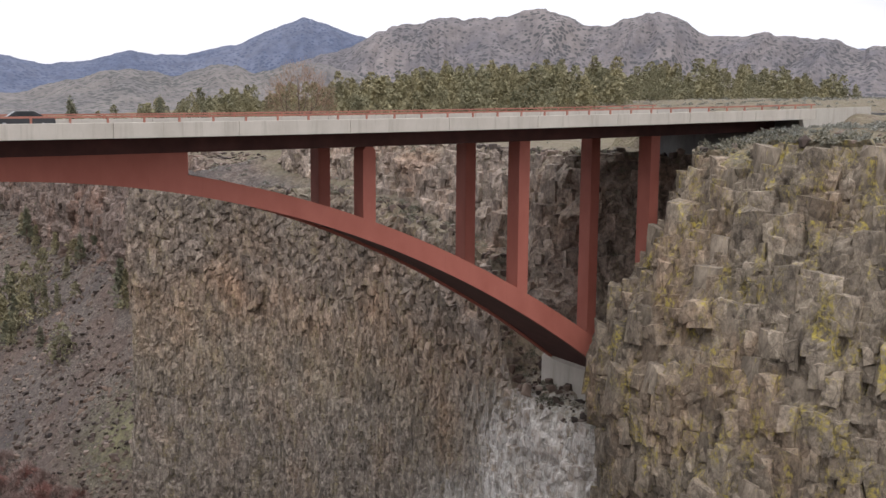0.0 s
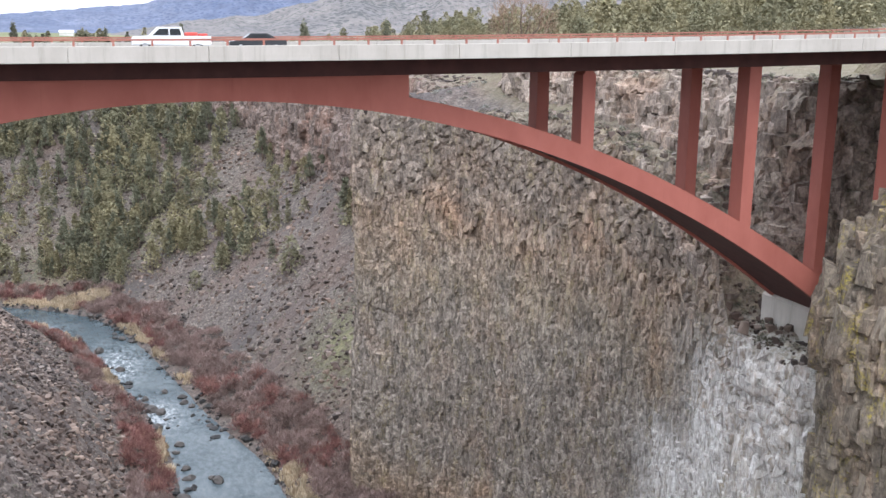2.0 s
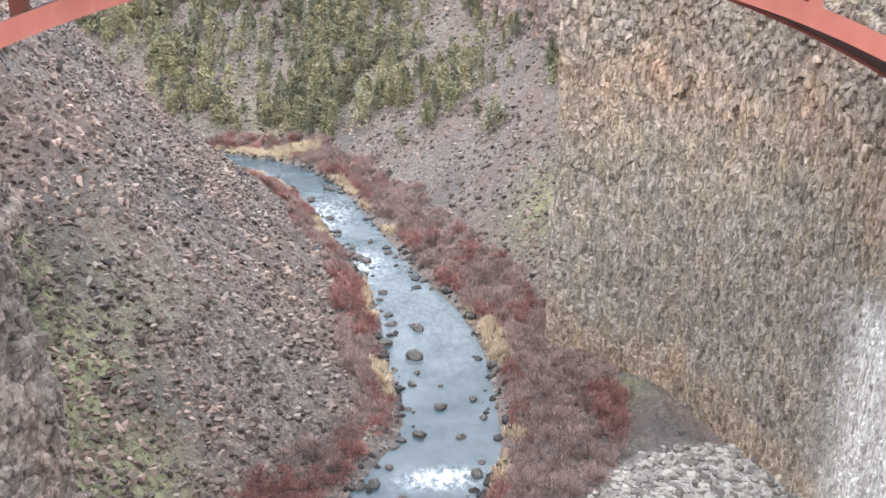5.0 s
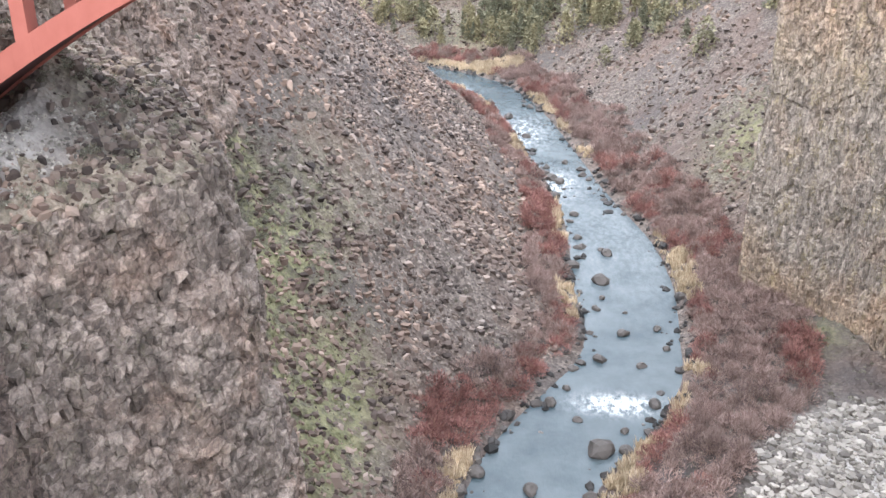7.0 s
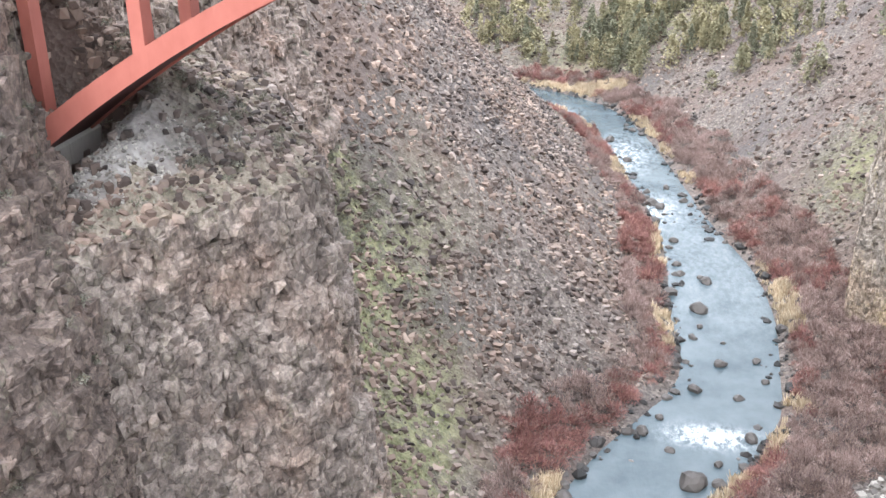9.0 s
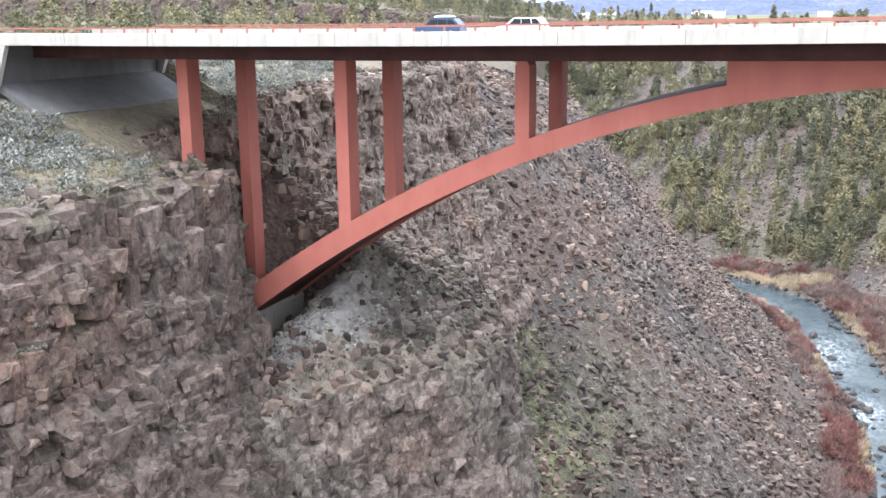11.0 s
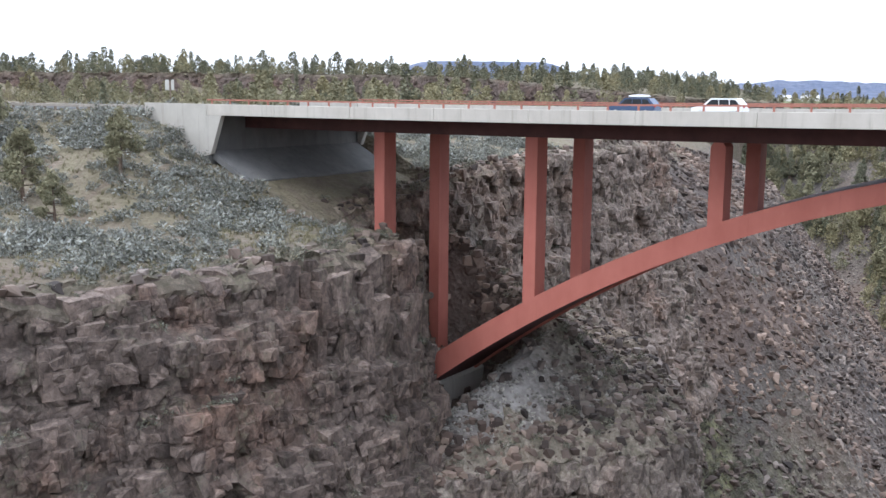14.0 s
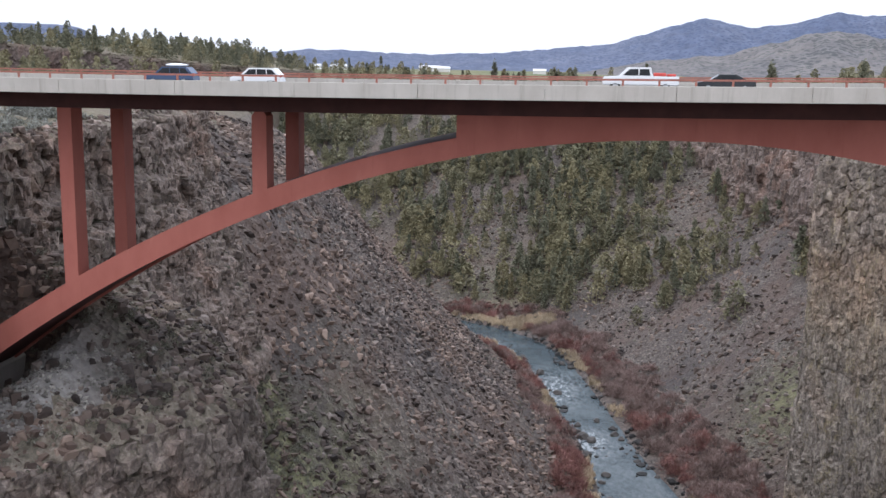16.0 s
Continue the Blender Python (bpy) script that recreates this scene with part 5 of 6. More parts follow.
roots = np.concatenate([roots] + [p[rng.uniform(0, 1, len(p)) < f] for n, p in TOPS for m, f in (("cliff_near_west", 0.07), ("cliff_ledge_west", 0.05), ("cliff_rim_west", 0.08), ("cliff_upper_east", 0.12), ("cliff_near_east", 0.22), ("cliff_columnar", 0.10)) if m == n])
pl2 = np.column_stack([roots[:, 0], roots[:, 1], roots[:, 2] - 0.1, sizes(rng, len(roots), 0.4, 2.0, 1.9)])
x, y, z, e, d, slope, rng = cast(7000, -68, -28, 0, 75, 231)
ok = (z < -12) & (z > -60) & (slope < 3) & (fbm(x / 8, y / 8, 0, 3, 232) > rng.uniform(-0.5, 0.45, len(x))) & ~((x < -46) & (y < 9))
pl = np.concatenate([pl, np.stack([x, y, z, sizes(rng, len(x), 0.5, 1.7, 1.6)], -1)[ok]])
scattered("cliff_brush", BRUSH, pl2, M_BRUSH, "small grey-green brush rooted on the cliff shelves", "sagebrush", 13)
scattered("slope_brush", BRUSH, pl, M_BRUSH, "low grey brush scattered on the canyon slopes", "sagebrush", 8)

# willow thickets and dry grass on the banks
x, y, z, e, d, slope, rng = cast(26000, -70, 62, 28, 285, 217)
wide = np.where(d > 0, 13.5 + 9 * np.exp(-((y - 82) / 26) ** 2) + 5 * fbm(x / 15, y / 15, 0, 2, 218), 8.5 + 6 * fbm(x / 17, y / 17, 0, 2, 219))
straw = (np.exp(-((x + 24) / 15) ** 2 - ((y - 266) / 6) ** 2) > 0.4) | (e < 8.5 * np.clip(fbm(x / 9, y / 9, 0, 2, 221) + 0.10, 0, 0.5))
thick = (e > 1.2) & (e < wide) & (slope < 2.5) & (rng.uniform(0, 1, len(x)) < 0.6) & ~straw
red = fbm(x / 13, y / 13, 0, 3, 220) - 0.10 * (d > 0) + rng.normal(0, 0.12, len(x)) + 0.25 * (e < 5) - 0.2 * step01(y, 120, 200) * (d > 0) > 0.05
pl = np.stack([x, y, z - 0.1, sizes(rng, len(x), 1.5, 3.4, 1.2)], -1)
scattered("willow_thicket", TWIGS, pl[thick & red], M_WILLOW, "thicket of leafless red willow twigs on the bank", "shrubs", 9)
scattered("alder_thicket", TWIGS, pl[thick & ~red], M_ALDER, "thicket of leafless grey-mauve shrubs on the bank", "shrubs", 10)
ok = straw & (e > 0.1) & (slope < 2)
pl = np.stack([x, y, z - 0.05, sizes(rng, len(x), 0.9, 2.0, 1.2)], -1)
scattered("dry_grass", TUFTS, np.repeat(pl[ok], 7, 0) + rng.normal(0, 0.45, (7 * ok.sum(), 4)) * np.array([1, 1, 0.1, 0.2]), M_DRYGRASS, "straw-coloured dry grass at the water's edge", "grass", 11)
x, y, z, e, d, slope, rng = cast(60000, -62, 62, 8, 300, 223)
gmask = np.exp(-((x + 38) / 8) ** 2 - ((y - 52) / 22) ** 2) + np.exp(-((x + 32) / 4) ** 2 - ((y - 34) / 14) ** 2) + np.exp(-((x - 36) / 6) ** 2 - ((y - 150) / 16) ** 2) + np.exp(-((x + 12) / 26) ** 2 - ((y - 292) / 12) ** 2) + 0.8 * np.exp(-((x - 46) / 5) ** 2 - ((y - 84) / 6) ** 2)
gl, _ = side_of(x, y, GULLY)
gmask = gmask + 0.75 * np.exp(-(gl / 2.0) ** 2) + 0.5 * np.exp(-((x + 37) / 9) ** 2 - ((y - 46) / 12) ** 2) + np.exp(-((x - 43) / 4) ** 2 - ((y - 80) / 4) ** 2) + 0.55 * np.exp(-((x + 46) / 9) ** 2 - ((y - 20) / 12) ** 2)
ok = (gmask * (0.6 + fbm(x / 5, y / 5, 0, 3, 224)) > rng.uniform(0.3, 1.5, len(x))) & (e > 2) & (slope < 2.5)
pl = np.stack([x, y, z - 0.05, sizes(rng, len(x), 0.35, 0.9, 1.2)], -1)[ok]
scattered("spring_grass", TUFTS, pl, M_GREENGRASS, "fresh green grass on the gully slope", "grass", 12)

# ---- boulders in the river ----
BOULDERS = [(-3.4, 166, 3.8), (-1.2, 163, 3.4), (0.8, 161, 3.0), (-0.5, 151, 3.2), (3.8, 140, 2.2), (2.8, 136, 1.8), (10, 119, 2.8), (9, 121, 1.6), (3, 112.5, 3.4), (8.2, 105.7, 3.8), (6.7, 94.3, 2.0), (8, 98.8, 1.4), (11.1, 85, 2.4), (6.5, 75.5, 2.6), (-2.1, 61.4, 2.4), (14.6, 62.4, 2.6), (5.1, 49.2, 4.4), (9.1, 49.5, 2.4), (-19.3, 229, 3.0), (-13.5, 214, 3.2), (5, 122, 2.2), (4.2, 127, 2.0), (-7, 225, 2.4), (2.5, 175, 2.2), (6.6, 166, 2.4), (13.4, 74, 1.8), (-13, 42.5, 2.8), (-5, 39, 2.6), (9.1, 54.5, 1.6), (12, 93, 1.0), (2, 57, 1.6), (0.5, 66, 1.5), (17.4, 87, 1.8), (18.2, 80, 1.6), (-8, 196, 2.6), (1.5, 117, 1.8)]
big = [rock_proto(k + 60, 2) for k in range(5)]
for k, (bx, by, size) in enumerate(BOULDERS):
    pv, pf = big[k % 5]
    a = k * 2.4
    v = pv * np.array([size * 1.1, size * 0.9, size * 0.75])
    v = np.stack([v[:, 0] * math.cos(a) - v[:, 1] * math.sin(a), v[:, 0] * math.sin(a) + v[:, 1] * math.cos(a), v[:, 2]], -1)
    ob = new("boulder", mesh_from("boulder", v, pf, M_WETROCK))
    ob.location = (bx, by, WATER_Z + 0.10 * size)
    tagged(ob, "dark wet basalt boulder standing in the river", "boulder", "boulders in the river")


# ---- trees ----
def tube(path, radii, sides=7):
    """A tapered tube along points."""
    path = np.asarray(path, float)
    vs, fs = [], []
    for i, (p, r) in enumerate(zip(path, radii)):
        t = path[min(i + 1, len(path) - 1)] - path[max(i - 1, 0)]
        t = t / np.linalg.norm(t)
        a = np.cross(t, (0.3, 0.9, 0.1))
        a /= np.linalg.norm(a)
        b = np.cross(t, a)
        for k in range(sides):
            q = 2 * np.pi * k / sides
            vs.append(p + r * (np.cos(q) * a + np.sin(q) * b))
    n = len(path)
    for i in range(n - 1):
        for k in range(sides):
            fs.append((i * sides + k, i * sides + (k + 1) % sides, (i + 1) * sides + (k + 1) % sides, (i + 1) * sides + k))
    return np.array(vs), np.array(fs)


def joined(pieces):
    vs, fs, base = [], [], 0
    for v, f in pieces:
        vs.append(v)
        fs.append(f + base)
        base += len(v)
    return np.concatenate(vs), np.concatenate(fs)


def conifer(kind, seed, height, leaves, leaf, mat_leaf, label, group):
    """A juniper or pine: crooked tapered trunk with limbs, and a crown of many sprays in uneven clumps."""
    rng = np.random.default_rng(seed)
    n = 7
    zt = np.linspace(0, height * 0.86, n)
    bend = np.cumsum(rng.normal(0, 0.06 * height / n, (n, 2)), 0)
    bend[0] = 0
    path = np.column_stack([bend, zt])
    path[0, 2] = -0.3
    r0 = height * 0.034
    wood = [tube(path, r0 * (1 - 0.88 * np.linspace(0, 1, n)))]
    pts = []
    clumps = 26 if kind == "juniper" else 22
    for c in range(clumps):
        t = rng.uniform(0.15 if kind == "juniper" else 0.22, 1.0) ** (0.8 if kind == "juniper" else 1.0)
        i = min(int(t * (n - 1)), n - 2)
        f = t * (n - 1) - i
        stem = path[i] * (1 - f) + path[i + 1] * f
        a = rng.uniform(0, 2 * np.pi)
        reach = (0.33 if kind == "juniper" else 0.22) * height * (1.05 - t) ** (0.33 if kind == "juniper" else 0.75) * rng.uniform(0.55, 1.15)
        tip = stem + np.array([math.cos(a) * reach, math.sin(a) * reach, (0.10 if kind == "juniper" else -0.02) * height * rng.uniform(0.2, 1.0)])
        wood.append(tube([stem, stem * 0.45 + tip * 0.55 + np.array([0, 0, -0.02 * height]), tip], [r0 * 0.34 * (1.15 - t), r0 * 0.2 * (1.15 - t), r0 * 0.07], 5))
        m = leaves // clumps
        q = rng.normal(size=(m, 3))
        q /= np.linalg.norm(q, axis=1)[:, None]
        size = (0.095 if kind == "juniper" else 0.075) * height * rng.uniform(0.7, 1.25) * (1.1 - 0.45 * t)
        pts.append(tip * 0.85 + stem * 0.15 + q * rng.uniform(0.3, 1.0, (m, 1)) ** 0.5 * size * np.array([1.15, 1.15, 0.95]))
    m = leaves // 8
    top = path[-1] + np.array([0, 0, 0.02 * height])
    pts.append(top + rng.normal(size=(m, 3)) * height * np.array([0.035, 0.035, 0.075]))
    p = np.concatenate(pts)
    m = len(p)
    q = rng.normal(size=(m, 3)) + np.array([0, 0, 0.5])
    q /= np.linalg.norm(q, axis=1)[:, None]
    r = np.cross(q, rng.normal(size=(m, 3)))
    r /= np.linalg.norm(r, axis=1)[:, None]
    s = leaf * height * rng.uniform(0.6, 1.5, (m, 1))
    v = np.stack([p - r * s * 0.5, p + r * s * 0.5, p + q * s], 1).reshape(-1, 3)
    tree = tagged(empty(kind + "_tree"), label, "tree", group)
    wv, wf = joined(wood)
    trunk = new("trunk", mesh_from("trunk", wv, wf, M_BARK, None, True))
    crown = new("crown", mesh_from("crown", v, np.arange(3 * m).reshape(-1, 3), mat_leaf))
    trunk.parent = crown.parent = tree
    return tree


def plant(tree, x, y, turn, size, used):
    """Stands a tree at x, y: the first time the tree itself, then copies."""
    z = float(ground_z(np.array([x]), np.array([y]))[0]) - 0.05
    m = Matrix.Translation((x, y, z)) @ Matrix.Rotation(turn, 4, "Z")
    if tree.name in used:
        c = copy_thing(tree, m)
    else:
        used.add(tree.name)
        tree.matrix_basis = m
        c = tree
    c.scale = (size, size, size)
    return c


used = set()
rng = np.random.default_rng(301)
near = [conifer("juniper", 310 + k, 7.0, 4200, 0.030, M_JUNIPER, "rough green juniper tree on the sagebrush bench", "junipers on the bench") for k in range(3)]
for k, (tx, ty, ts) in enumerate([(-78.6, -16.4, 0.85), (-83.7, -22.6, 0.9), (-76.6, -24.6, 0.65), (-98.8, -16, 1.0), (-95.7, -22.6, 1.05), (-113, -9, 1.1)]):
    plant(near[k % 3], tx, ty, k * 1.9, ts, used)
jun = [conifer("juniper", 320 + k, 7.0, 2300, 0.038, M_JUNIPER, "olive-green juniper tree on the canyon slope", "junipers on the slope") for k in range(4)]
pin = [conifer("pine", 330 + k, 10.0, 2600, 0.030, M_PINE, "dark green pine tree on the canyon slope", "pines on the slope") for k in range(3)]
x, y, z, e, d, slope, rng = cast(16000, -200, 95, 120, 480, 331)
dens = fbm(x / 35, y / 35, 0, 3, 332) + 0.55 * step01(y, 250, 290) * step01(-x, -45, 15) - 0.05
ok = (d > 0) & (e > np.where(y < 235, 34, 12)) & (z < -8) & (slope < 2) & (dens > rng.uniform(0, 0.8, len(x)))
rows = np.stack([x, y], -1)[ok][:230]
for k, (tx, ty) in enumerate(rows):
    kind = pin[k % 3] if k % 5 < 3 else jun[k % 4]
    plant(kind, tx, ty, k * 2.1, rng.uniform(0.8, 1.5), used)
more = np.stack([x, y, z - 0.1, rng.uniform(5.5, 12.0, len(x))], -1)[ok][230:2200]


def forest(name, n, places, protos, material, label, seed):
    rows = places[:n]
    scattered(name, protos, rows, material, label, "trees", seed, 0.03, (0.8, 1.25))


def tree_proto(seed, pine):
    """A small far tree: stem and sprays in clumps, in one piece, one metre high."""
    rng = np.random.default_rng(seed)
    m = 460
    clump = rng.uniform(0.06, 1.0, 40)
    t = np.clip(clump[rng.integers(0, 40, m)] + rng.normal(0, 0.06, m), 0.05, 1.0)
    w = (0.27 if pine else 0.38) * (1.03 - t) ** (0.75 if pine else 0.5) * (0.85 + 0.25 * np.sin(t * 17 + seed))
    a = rng.uniform(0, 2 * np.pi, m)
    lob = 1 + 0.28 * np.sin(3 * a + seed + 5 * t)
    o = w * lob * rng.uniform(0.15, 1, m) ** 0.5
    p = np.stack([np.cos(a) * o, np.sin(a) * o, t - 0.10 * o], -1)
    q = rng.normal(size=(m, 3)) * np.array([1, 1, 0.6]) + np.stack([np.cos(a), np.sin(a), 0.3 + 0 * a], -1) * 0.7
    q /= np.linalg.norm(q, axis=1)[:, None]
    r = np.cross(q, rng.normal(size=(m, 3)))
    r /= np.linalg.norm(r, axis=1)[:, None]
    s = 0.066 * rng.uniform(0.6, 1.4, (m, 1))
    v = np.stack([p - r * s * 0.5, p + r * s * 0.5, p + q * s], 1).reshape(-1, 3)
    stem = np.array([[-0.02, 0, -0.03], [0.02, 0, -0.03], [0, 0, 0.8], [0, -0.02, -0.03], [0, 0.02, -0.03], [0, 0, 0.8]])
    v = np.concatenate([v, stem])
    return v, np.arange(len(v)).reshape(-1, 3)


JP = [tree_proto(k + 400, False) for k in range(5)]
PP = [tree_proto(k + 420, True) for k in range(4)]
forest("slope_woods", 800, more, PP[:2] + JP, M_JUNIPER, "olive conifers crowding the far canyon slope", 25)
forest("slope_pines", 360, more[820:], PP, M_PINE, "dark green pines among the olive trees of the far slope", 26)
# woods east of the canyon, behind the road
x, y, z, e, d, slope, rng = cast(9000, 40, 480, 90, 420, 341)
dd = np.hypot(x + 6.7, y + 74.5)
ok = (z > -8) & (dd > 215) & (dd < 430) & (y > 60 + 0.35 * x) & (fbm(x / 40, y / 40, 0, 3, 342) > rng.uniform(-0.5, 0.3, len(x)))
pl = np.stack([x, y, z, (3.4 + 6.5 * rng.uniform(0, 1, len(x)) ** 1.8) * (1 + 0.3 * step01(x, 100, 220))], -1)[ok]
forest("juniper_woods_east", 1150, pl, JP, M_JUNIPER, "belt of olive junipers beyond the road", 21)
# woods on the west tableland
x, y, z, e, d, slope, rng = cast(14000, -620, -90, 40, 620, 343)
dd = np.hypot(x + 6.7, y + 74.5)
ok = (z > -8) & (dd > 190) & (dd < 640) & (slope < 2) & (fbm(x / 40, y / 40, 0, 3, 344) > rng.uniform(-0.6, 0.3, len(x)))
pl = np.stack([x, y, z, 3.5 + 5.0 * rng.uniform(0, 1, len(x)) ** 1.3], -1)[ok]
forest("juniper_woods_west", 800, pl, JP, M_JUNIPER, "olive junipers in front of the far rimrock", 22)
forest("pine_woods_west", 150, pl[900:] * np.array([1, 1, 1, 1.15]), PP, M_PINE, "dark pines on the west tableland", 23)
# trees on top of the rimrock
x, y, z, e, d, slope, rng = cast(9000, -760, -130, 90, 700, 345)
s, _ = side_of(x, y, MESA_W)
ok = (s < -6) & (s > -110)
pl = np.stack([x, y, z - 0.2, 4.0 + 6.0 * rng.uniform(0, 1, len(x)) ** 1.6], -1)[ok]
forest("rimrock_trees", 760, pl, PP[:1] + JP, M_PINE, "dark trees along the top of the rimrock", 24)


def bare_tree(x, y, height):
    rng = np.random.default_rng(351)
    z = float(ground_z(np.array([x]), np.array([y]))[0]) - 0.2
    tree = tagged(empty("cottonwood_tree", x, y, z), "leafless orange-brown cottonwood tree beyond the road", "tree")
    wood, twigs = [], []
    wood.append(tube([(0, 0, 0), (0.1, 0, height * 0.2), (0, 0.1, height * 0.45)], [0.4, 0.32, 0.2]))
    for k in range(16):
        a = k * 2.4
        o = rng.uniform(0.15, 0.42) * height
        s = np.array([0, 0, height * rng.uniform(0.12, 0.42)])
        tip = np.array([math.cos(a) * o, math.sin(a) * o, height * rng.uniform(0.6, 0.97)])
        wood.append(tube([s, s * 0.5 + tip * 0.5 + np.array([math.cos(a), math.sin(a), 0]) * 0.08 * height, tip], [0.14, 0.08, 0.02], 5))
    m = 2600
    q = rng.normal(size=(m, 3))
    q /= np.linalg.norm(q, axis=1)[:, None]
    foot = q * rng.uniform(0.4, 1.0, (m, 1)) ** 0.6 * np.array([0.40, 0.40, 0.46]) * height + np.array([0, 0, 0.54 * height])
    tip = foot + (q * 0.5 + np.array([0, 0, 0.6]) + rng.normal(size=(m, 3)) * 0.35) * 0.09 * height
    sd = rng.normal(size=(m, 3))
    sd /= np.linalg.norm(sd, axis=1)[:, None]
    v = np.stack([foot - sd * 0.04, foot + sd * 0.04, tip], 1).reshape(-1, 3)
    wv, wf = joined(wood)
    a = new("trunk", mesh_from("trunk", wv, wf, M_BARK, None, True))
    b = new("crown", mesh_from("crown", v, np.arange(3 * m).reshape(-1, 3), M_TWIG))
    a.parent = b.parent = tree


M_TWIG = scatter_material("orange_brown_twig", ((0.0, (0.17, 0.105, 0.07)), (0.5, (0.27, 0.175, 0.125)), (1.0, (0.37, 0.25, 0.18))))
bare_tree(73.5, 117, 18.0)


# ---- vehicles on the far lanes ----
M_GLASS = plain("dark_car_glass", (0.02, 0.022, 0.025), (0.035, 0.038, 0.042), 2.0, 0.08)
M_TYRE = plain("tyre_rubber", (0.015, 0.015, 0.015), (0.03, 0.03, 0.03), 8.0, 0.9)
M_RIM = plain("alloy_rim", (0.45, 0.45, 0.46), (0.6, 0.6, 0.6), 6.0, 0.35, 0.9)
M_WHITE = plain("white_car_paint", (0.74, 0.74, 0.74), (0.80, 0.80, 0.80), 0.5, 0.25)
M_BLUECAR = plain("blue_car_paint", (0.055, 0.085, 0.15), (0.075, 0.105, 0.18), 0.5, 0.25)
M_DARKCAR = plain("charcoal_car_paint", (0.035, 0.037, 0.04), (0.055, 0.057, 0.06), 0.5, 0.25)
M_LAMP = plain("red_lamp_lens", (0.35, 0.02, 0.02), (0.45, 0.03, 0.03), 4.0, 0.2)
M_REDLOAD = plain("red_machine_paint", (0.45, 0.05, 0.04), (0.55, 0.09, 0.07), 3.0, 0.5)


def vehicle(name, label, x, y, outline, cabin, width, wheels, paint, glass):
    """A car that faces -x: body from its side outline, cabin with panes, wheels with tyre and rim."""
    z = GRADE * x + SAG * x * x + 0.05
    car = tagged(empty(name, x, y, z), label, "car")
    bm = prism(outline, -width / 2, width / 2)
    bmesh.ops.bevel(bm, geom=[q for q in bm.edges if abs(q.verts[0].co.y - q.verts[1].co.y) < 0.01], offset=0.07, segments=2, affect="EDGES")
    part("body", bm, paint, car)
    bm = prism(cabin, -width / 2 + 0.10, width / 2 - 0.10)
    bmesh.ops.bevel(bm, geom=[q for q in bm.edges if abs(q.verts[0].co.y - q.verts[1].co.y) < 0.01], offset=0.08, segments=2, affect="EDGES")
    part("cabin", bm, paint, car)
    for pane in glass:
        for sy in (-1, 1):
            y0 = sy * (width / 2 - 0.10)
            part("window", prism(pane, min(y0, y0 + sy * 0.015), max(y0, y0 + sy * 0.015)), M_GLASS, car, "dark side window")
    for wx, wr in wheels:
        for sy in (-1, 1):
            w = empty("wheel", wx, sy * (width / 2 - 0.13), wr)
            w.parent = car
            bm = bmesh.new()
            bmesh.ops.create_cone(bm, segments=20, radius1=wr, radius2=wr, depth=0.24, cap_ends=True, matrix=Matrix.Rotation(math.pi / 2, 4, "X"))
            bmesh.ops.bevel(bm, geom=[q for q in bm.edges if abs(q.verts[0].co.y - q.verts[1].co.y) < 0.01], offset=0.04, segments=2, affect="EDGES")
            part("tyre", bm, M_TYRE, w)
            bm = bmesh.new()
            bmesh.ops.create_cone(bm, segments=14, radius1=wr * 0.62, radius2=wr * 0.55, depth=0.26, cap_ends=True, matrix=Matrix.Rotation(math.pi / 2, 4, "X"))
            part("rim", bm, M_RIM, w, "pale alloy rim")
    x_end = max(p[0] for p in outline)
    for sy in (-1, 1):
        part("tail_light", boxed(x_end - 0.06, x_end + 0.015, sy * (width / 2 - 0.2) - 0.1, sy * (width / 2 - 0.2) + 0.1, 0.75, 1.0), M_LAMP, car, "red tail light")
    return car


LANE = 9.5
truck = vehicle("pickup_truck", "white crew-cab pickup truck with a red load in its bed", -1.5, LANE,
                [(-3.05, 0.45), (-3.05, 0.95), (-2.9, 1.12), (-1.55, 1.2), (3.0, 1.2), (3.05, 0.6), (2.9, 0.45)],
                [(-1.75, 1.19), (-1.05, 1.88), (0.75, 1.9), (0.95, 1.19)], 1.98, [(-2.05, 0.40), (1.95, 0.40)], M_WHITE,
                [[(-1.45, 1.25), (-0.95, 1.74), (-0.25, 1.76), (-0.25, 1.25)], [(-0.15, 1.25), (-0.15, 1.76), (0.6, 1.76), (0.72, 1.25)]])
bm = bmesh.new()
add_box(bm, 1.05, 2.0, -0.6, 0.6, 1.21, 1.48, 0.06)
add_box(bm, 2.1, 2.8, -0.5, 0.5, 1.21, 1.40, 0.05)
load = part("bed_load", bm, M_REDLOAD, None)
load.location = (-1.5, LANE, GRADE * -1.5 + 0.05)
tagged(load, "red and pale machinery lying in the pickup's bed", "load")
vehicle("sedan", "charcoal grey saloon car following the pickup", 5.3, LANE, [(-2.3, 0.3), (-2.3, 0.7), (-1.2, 0.9), (1.6, 0.95), (2.25, 0.9), (2.3, 0.35)],
        [(-1.3, 0.88), (-0.6, 1.36), (0.7, 1.38), (1.6, 0.92)], 1.8, [(-1.45, 0.32), (1.4, 0.32)], M_DARKCAR, [[(-0.95, 0.93), (-0.5, 1.27), (0.6, 1.29), (1.2, 0.95)]])
wagon_out = [(-2.25, 0.32), (-2.25, 0.72), (-1.2, 0.92), (2.1, 0.98), (2.2, 0.4)]
wagon_cab = [(-1.35, 0.9), (-0.65, 1.5), (1.55, 1.52), (2.08, 0.96)]
wagon_win = [[(-1.0, 0.96), (-0.55, 1.40), (0.05, 1.42), (0.05, 0.98)], [(0.12, 0.98), (0.12, 1.42), (0.9, 1.42), (0.95, 0.99)], [(1.02, 0.99), (1.0, 1.42), (1.45, 1.40), (1.8, 1.0)]]
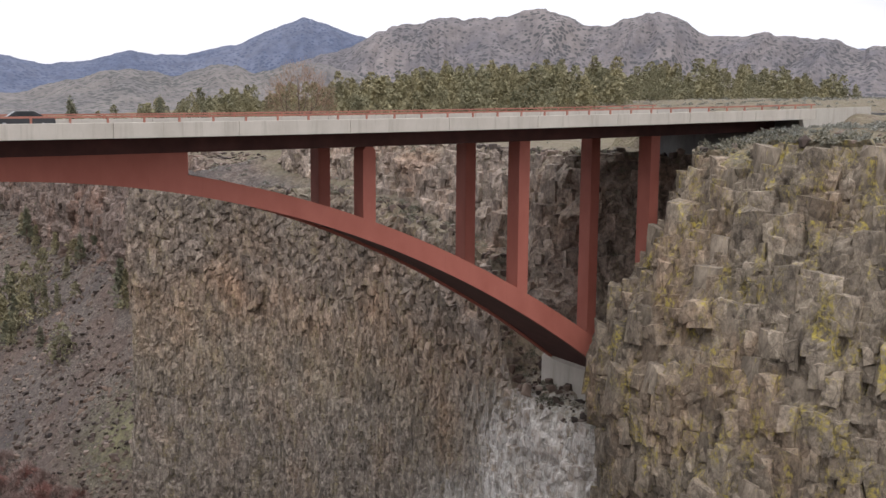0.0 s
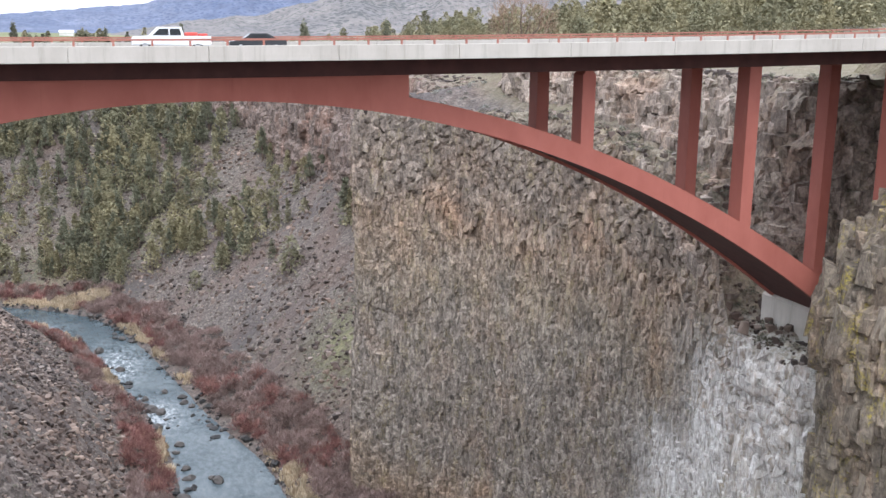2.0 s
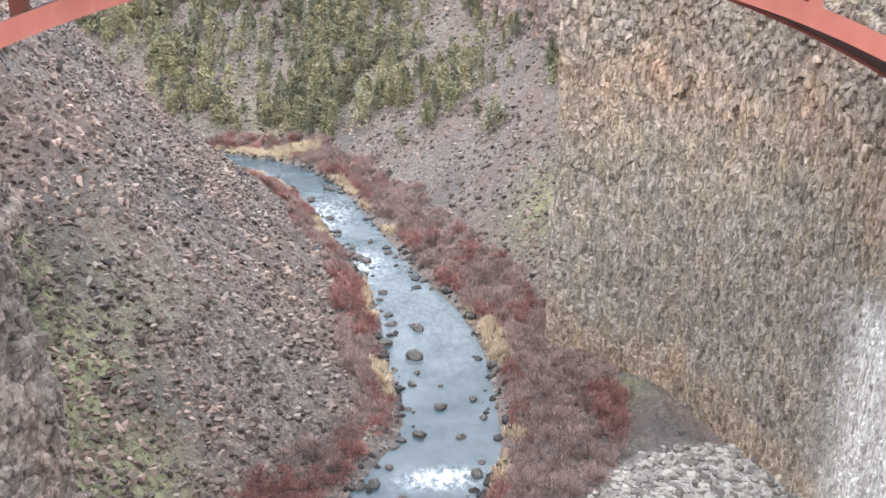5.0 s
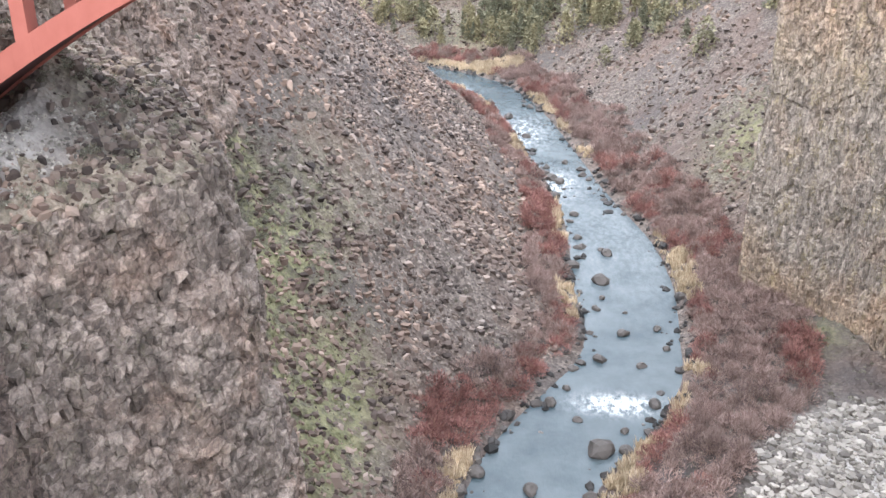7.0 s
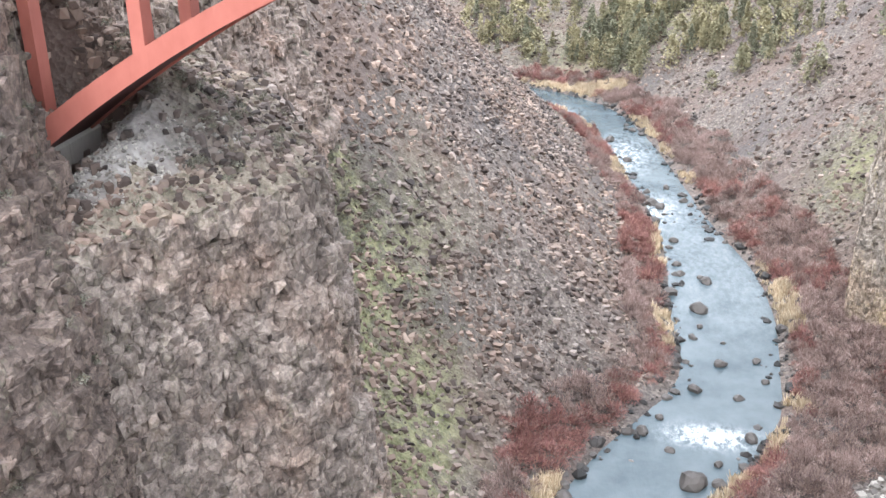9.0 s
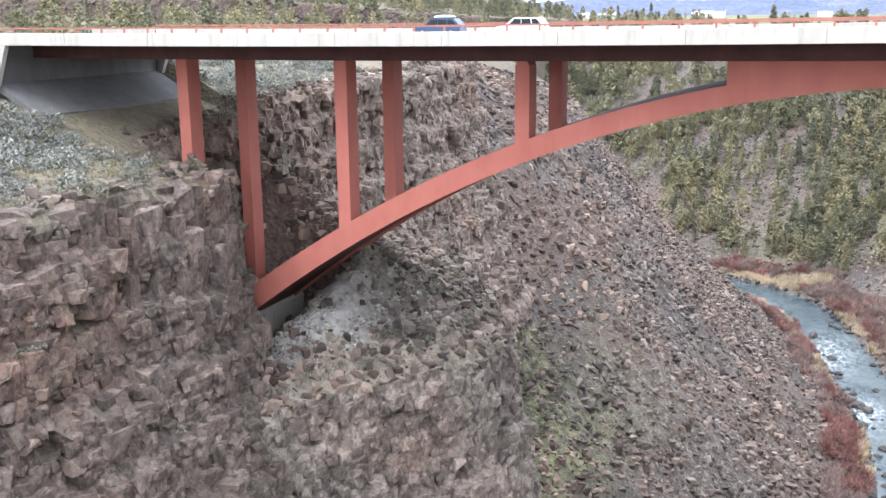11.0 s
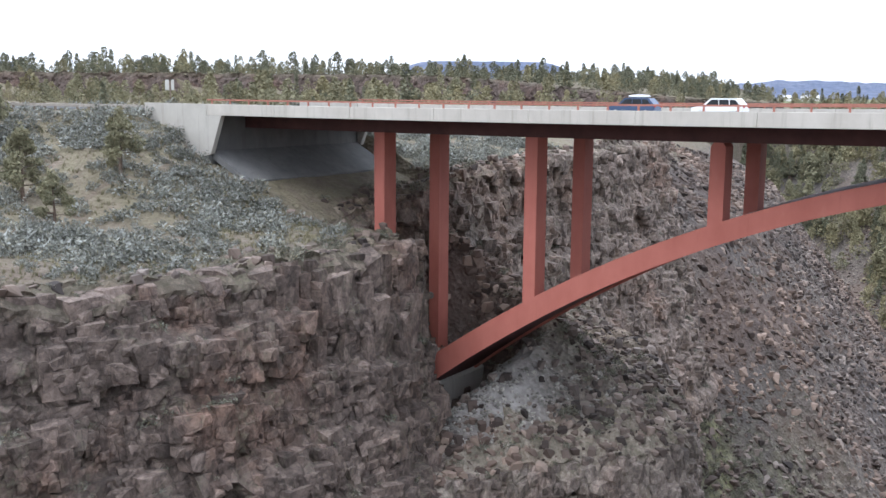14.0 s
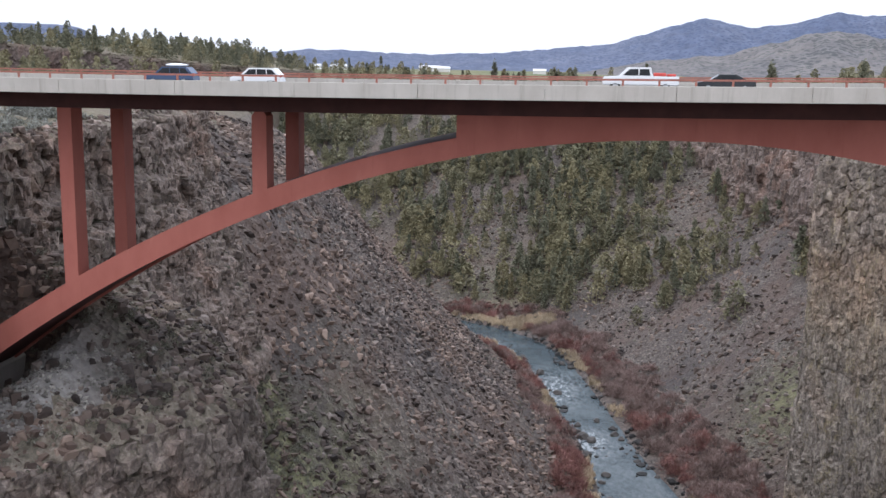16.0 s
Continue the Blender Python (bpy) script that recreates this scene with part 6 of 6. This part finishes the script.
suv = vehicle("estate_car", "dark blue estate car carrying a white roof box", -41.5, LANE, wagon_out, wagon_cab, 1.78, [(-1.4, 0.34), (1.35, 0.34)], M_BLUECAR, wagon_win)
bm = bmesh.new()
bmesh.ops.create_uvsphere(bm, u_segments=20, v_segments=10, radius=1.0, matrix=Matrix.Translation((0.45, 0, 1.66)) @ Matrix.Diagonal((1.05, 0.42, 0.16, 1)))
part("roof_box", bm, M_WHITE, suv, "white roof box")
vehicle("estate_car", "white estate car on the far lane", -33.8, LANE, wagon_out, wagon_cab, 1.78, [(-1.4, 0.34), (1.35, 0.34)], M_WHITE, wagon_win)

# ---- road signs, guard rail, farm buildings ----
M_SIGN = plain("sign_back_aluminium", (0.42, 0.41, 0.38), (0.52, 0.51, 0.47), 1.0, 0.5, 0.3)
M_WOOD = plain("weathered_post_wood", (0.14, 0.105, 0.08), (0.24, 0.19, 0.15), 3.0, 0.9)


def road_sign(x, y, base, panels, post_h, label):
    s = tagged(empty("road_sign", x, y, base), label, "sign")
    part("post", boxed(-0.07, 0.07, -0.07, 0.07, -0.5, post_h), M_WOOD, s)
    for px, pz, w, h in panels:
        part("panel", boxed(px - w / 2, px + w / 2, -0.10, -0.072, pz - h / 2, pz + h / 2, 0.01), M_SIGN, s, "plain pale sign panel")


road_sign(-137, 4 - 9.5, -2.6, [(0, 5.2, 3.4, 2.0)], 6.0, "large pale road sign on a post beside the road")
road_sign(-114, 21, -1.8, [(-0.5, 4.2, 0.8, 1.4), (0.6, 4.2, 0.6, 1.4)], 4.6, "pair of small pale signs on one post")
M_STEEL = plain("weathered_steel", (0.26, 0.23, 0.20), (0.38, 0.35, 0.31), 2.0, 0.7, 0.3)
rail = tagged(empty("guard_rail", 0, 0, 0), "weathered steel guard rail on wooden posts along the road", "guard rail")
part("beam", boxed(-138, -88.2, -5.45, -5.38, -0.2, 0.12, 0.02), M_STEEL, rail)
for k in range(26):
    gxp = -137 + k * 1.9
    part("post", boxed(gxp - 0.09, gxp + 0.09, -5.37, -5.17, -1.4, 0.18), M_WOOD, rail)
M_ROOF = plain("pale_metal_roof", (0.62, 0.62, 0.62), (0.75, 0.75, 0.75), 0.2, 0.5)
M_SIDING = plain("white_siding", (0.55, 0.54, 0.52), (0.68, 0.67, 0.64), 0.2, 0.8)


def farm_building(az, dist, length, height):
    a = radians(az)
    x, y = -6.7 + dist * math.sin(a), -74.5 + dist * math.cos(a)
    z = float(ground_z(np.array([x]), np.array([y]))[0])
    b = tagged(empty("farm_building", x, y, z), "small white farm building on the far plain", "building", "farm buildings")
    part("wall", boxed(-length / 2, length / 2, -5, 5, -1, height), M_SIDING, b)
    r = prism([(-6, height - 0.2), (6, height - 0.2), (0, height + 3)], -length / 2 - 0.5, length / 2 + 0.5)
    bmesh.ops.rotate(r, verts=r.verts, cent=(0, 0, 0), matrix=Matrix.Rotation(math.pi / 2, 3, "Z"))
    part("roof", r, M_ROOF, b, "pale metal roof")


for az, dist, length, height in ((-14.6, 1500, 16, 5), (-13.3, 1500, 24, 5), (-8.2, 1500, 30, 6), (-7.4, 1480, 18, 5), (3.4, 1300, 14, 4), (-2.0, 1600, 20, 5)):
    farm_building(az, dist, length, height)
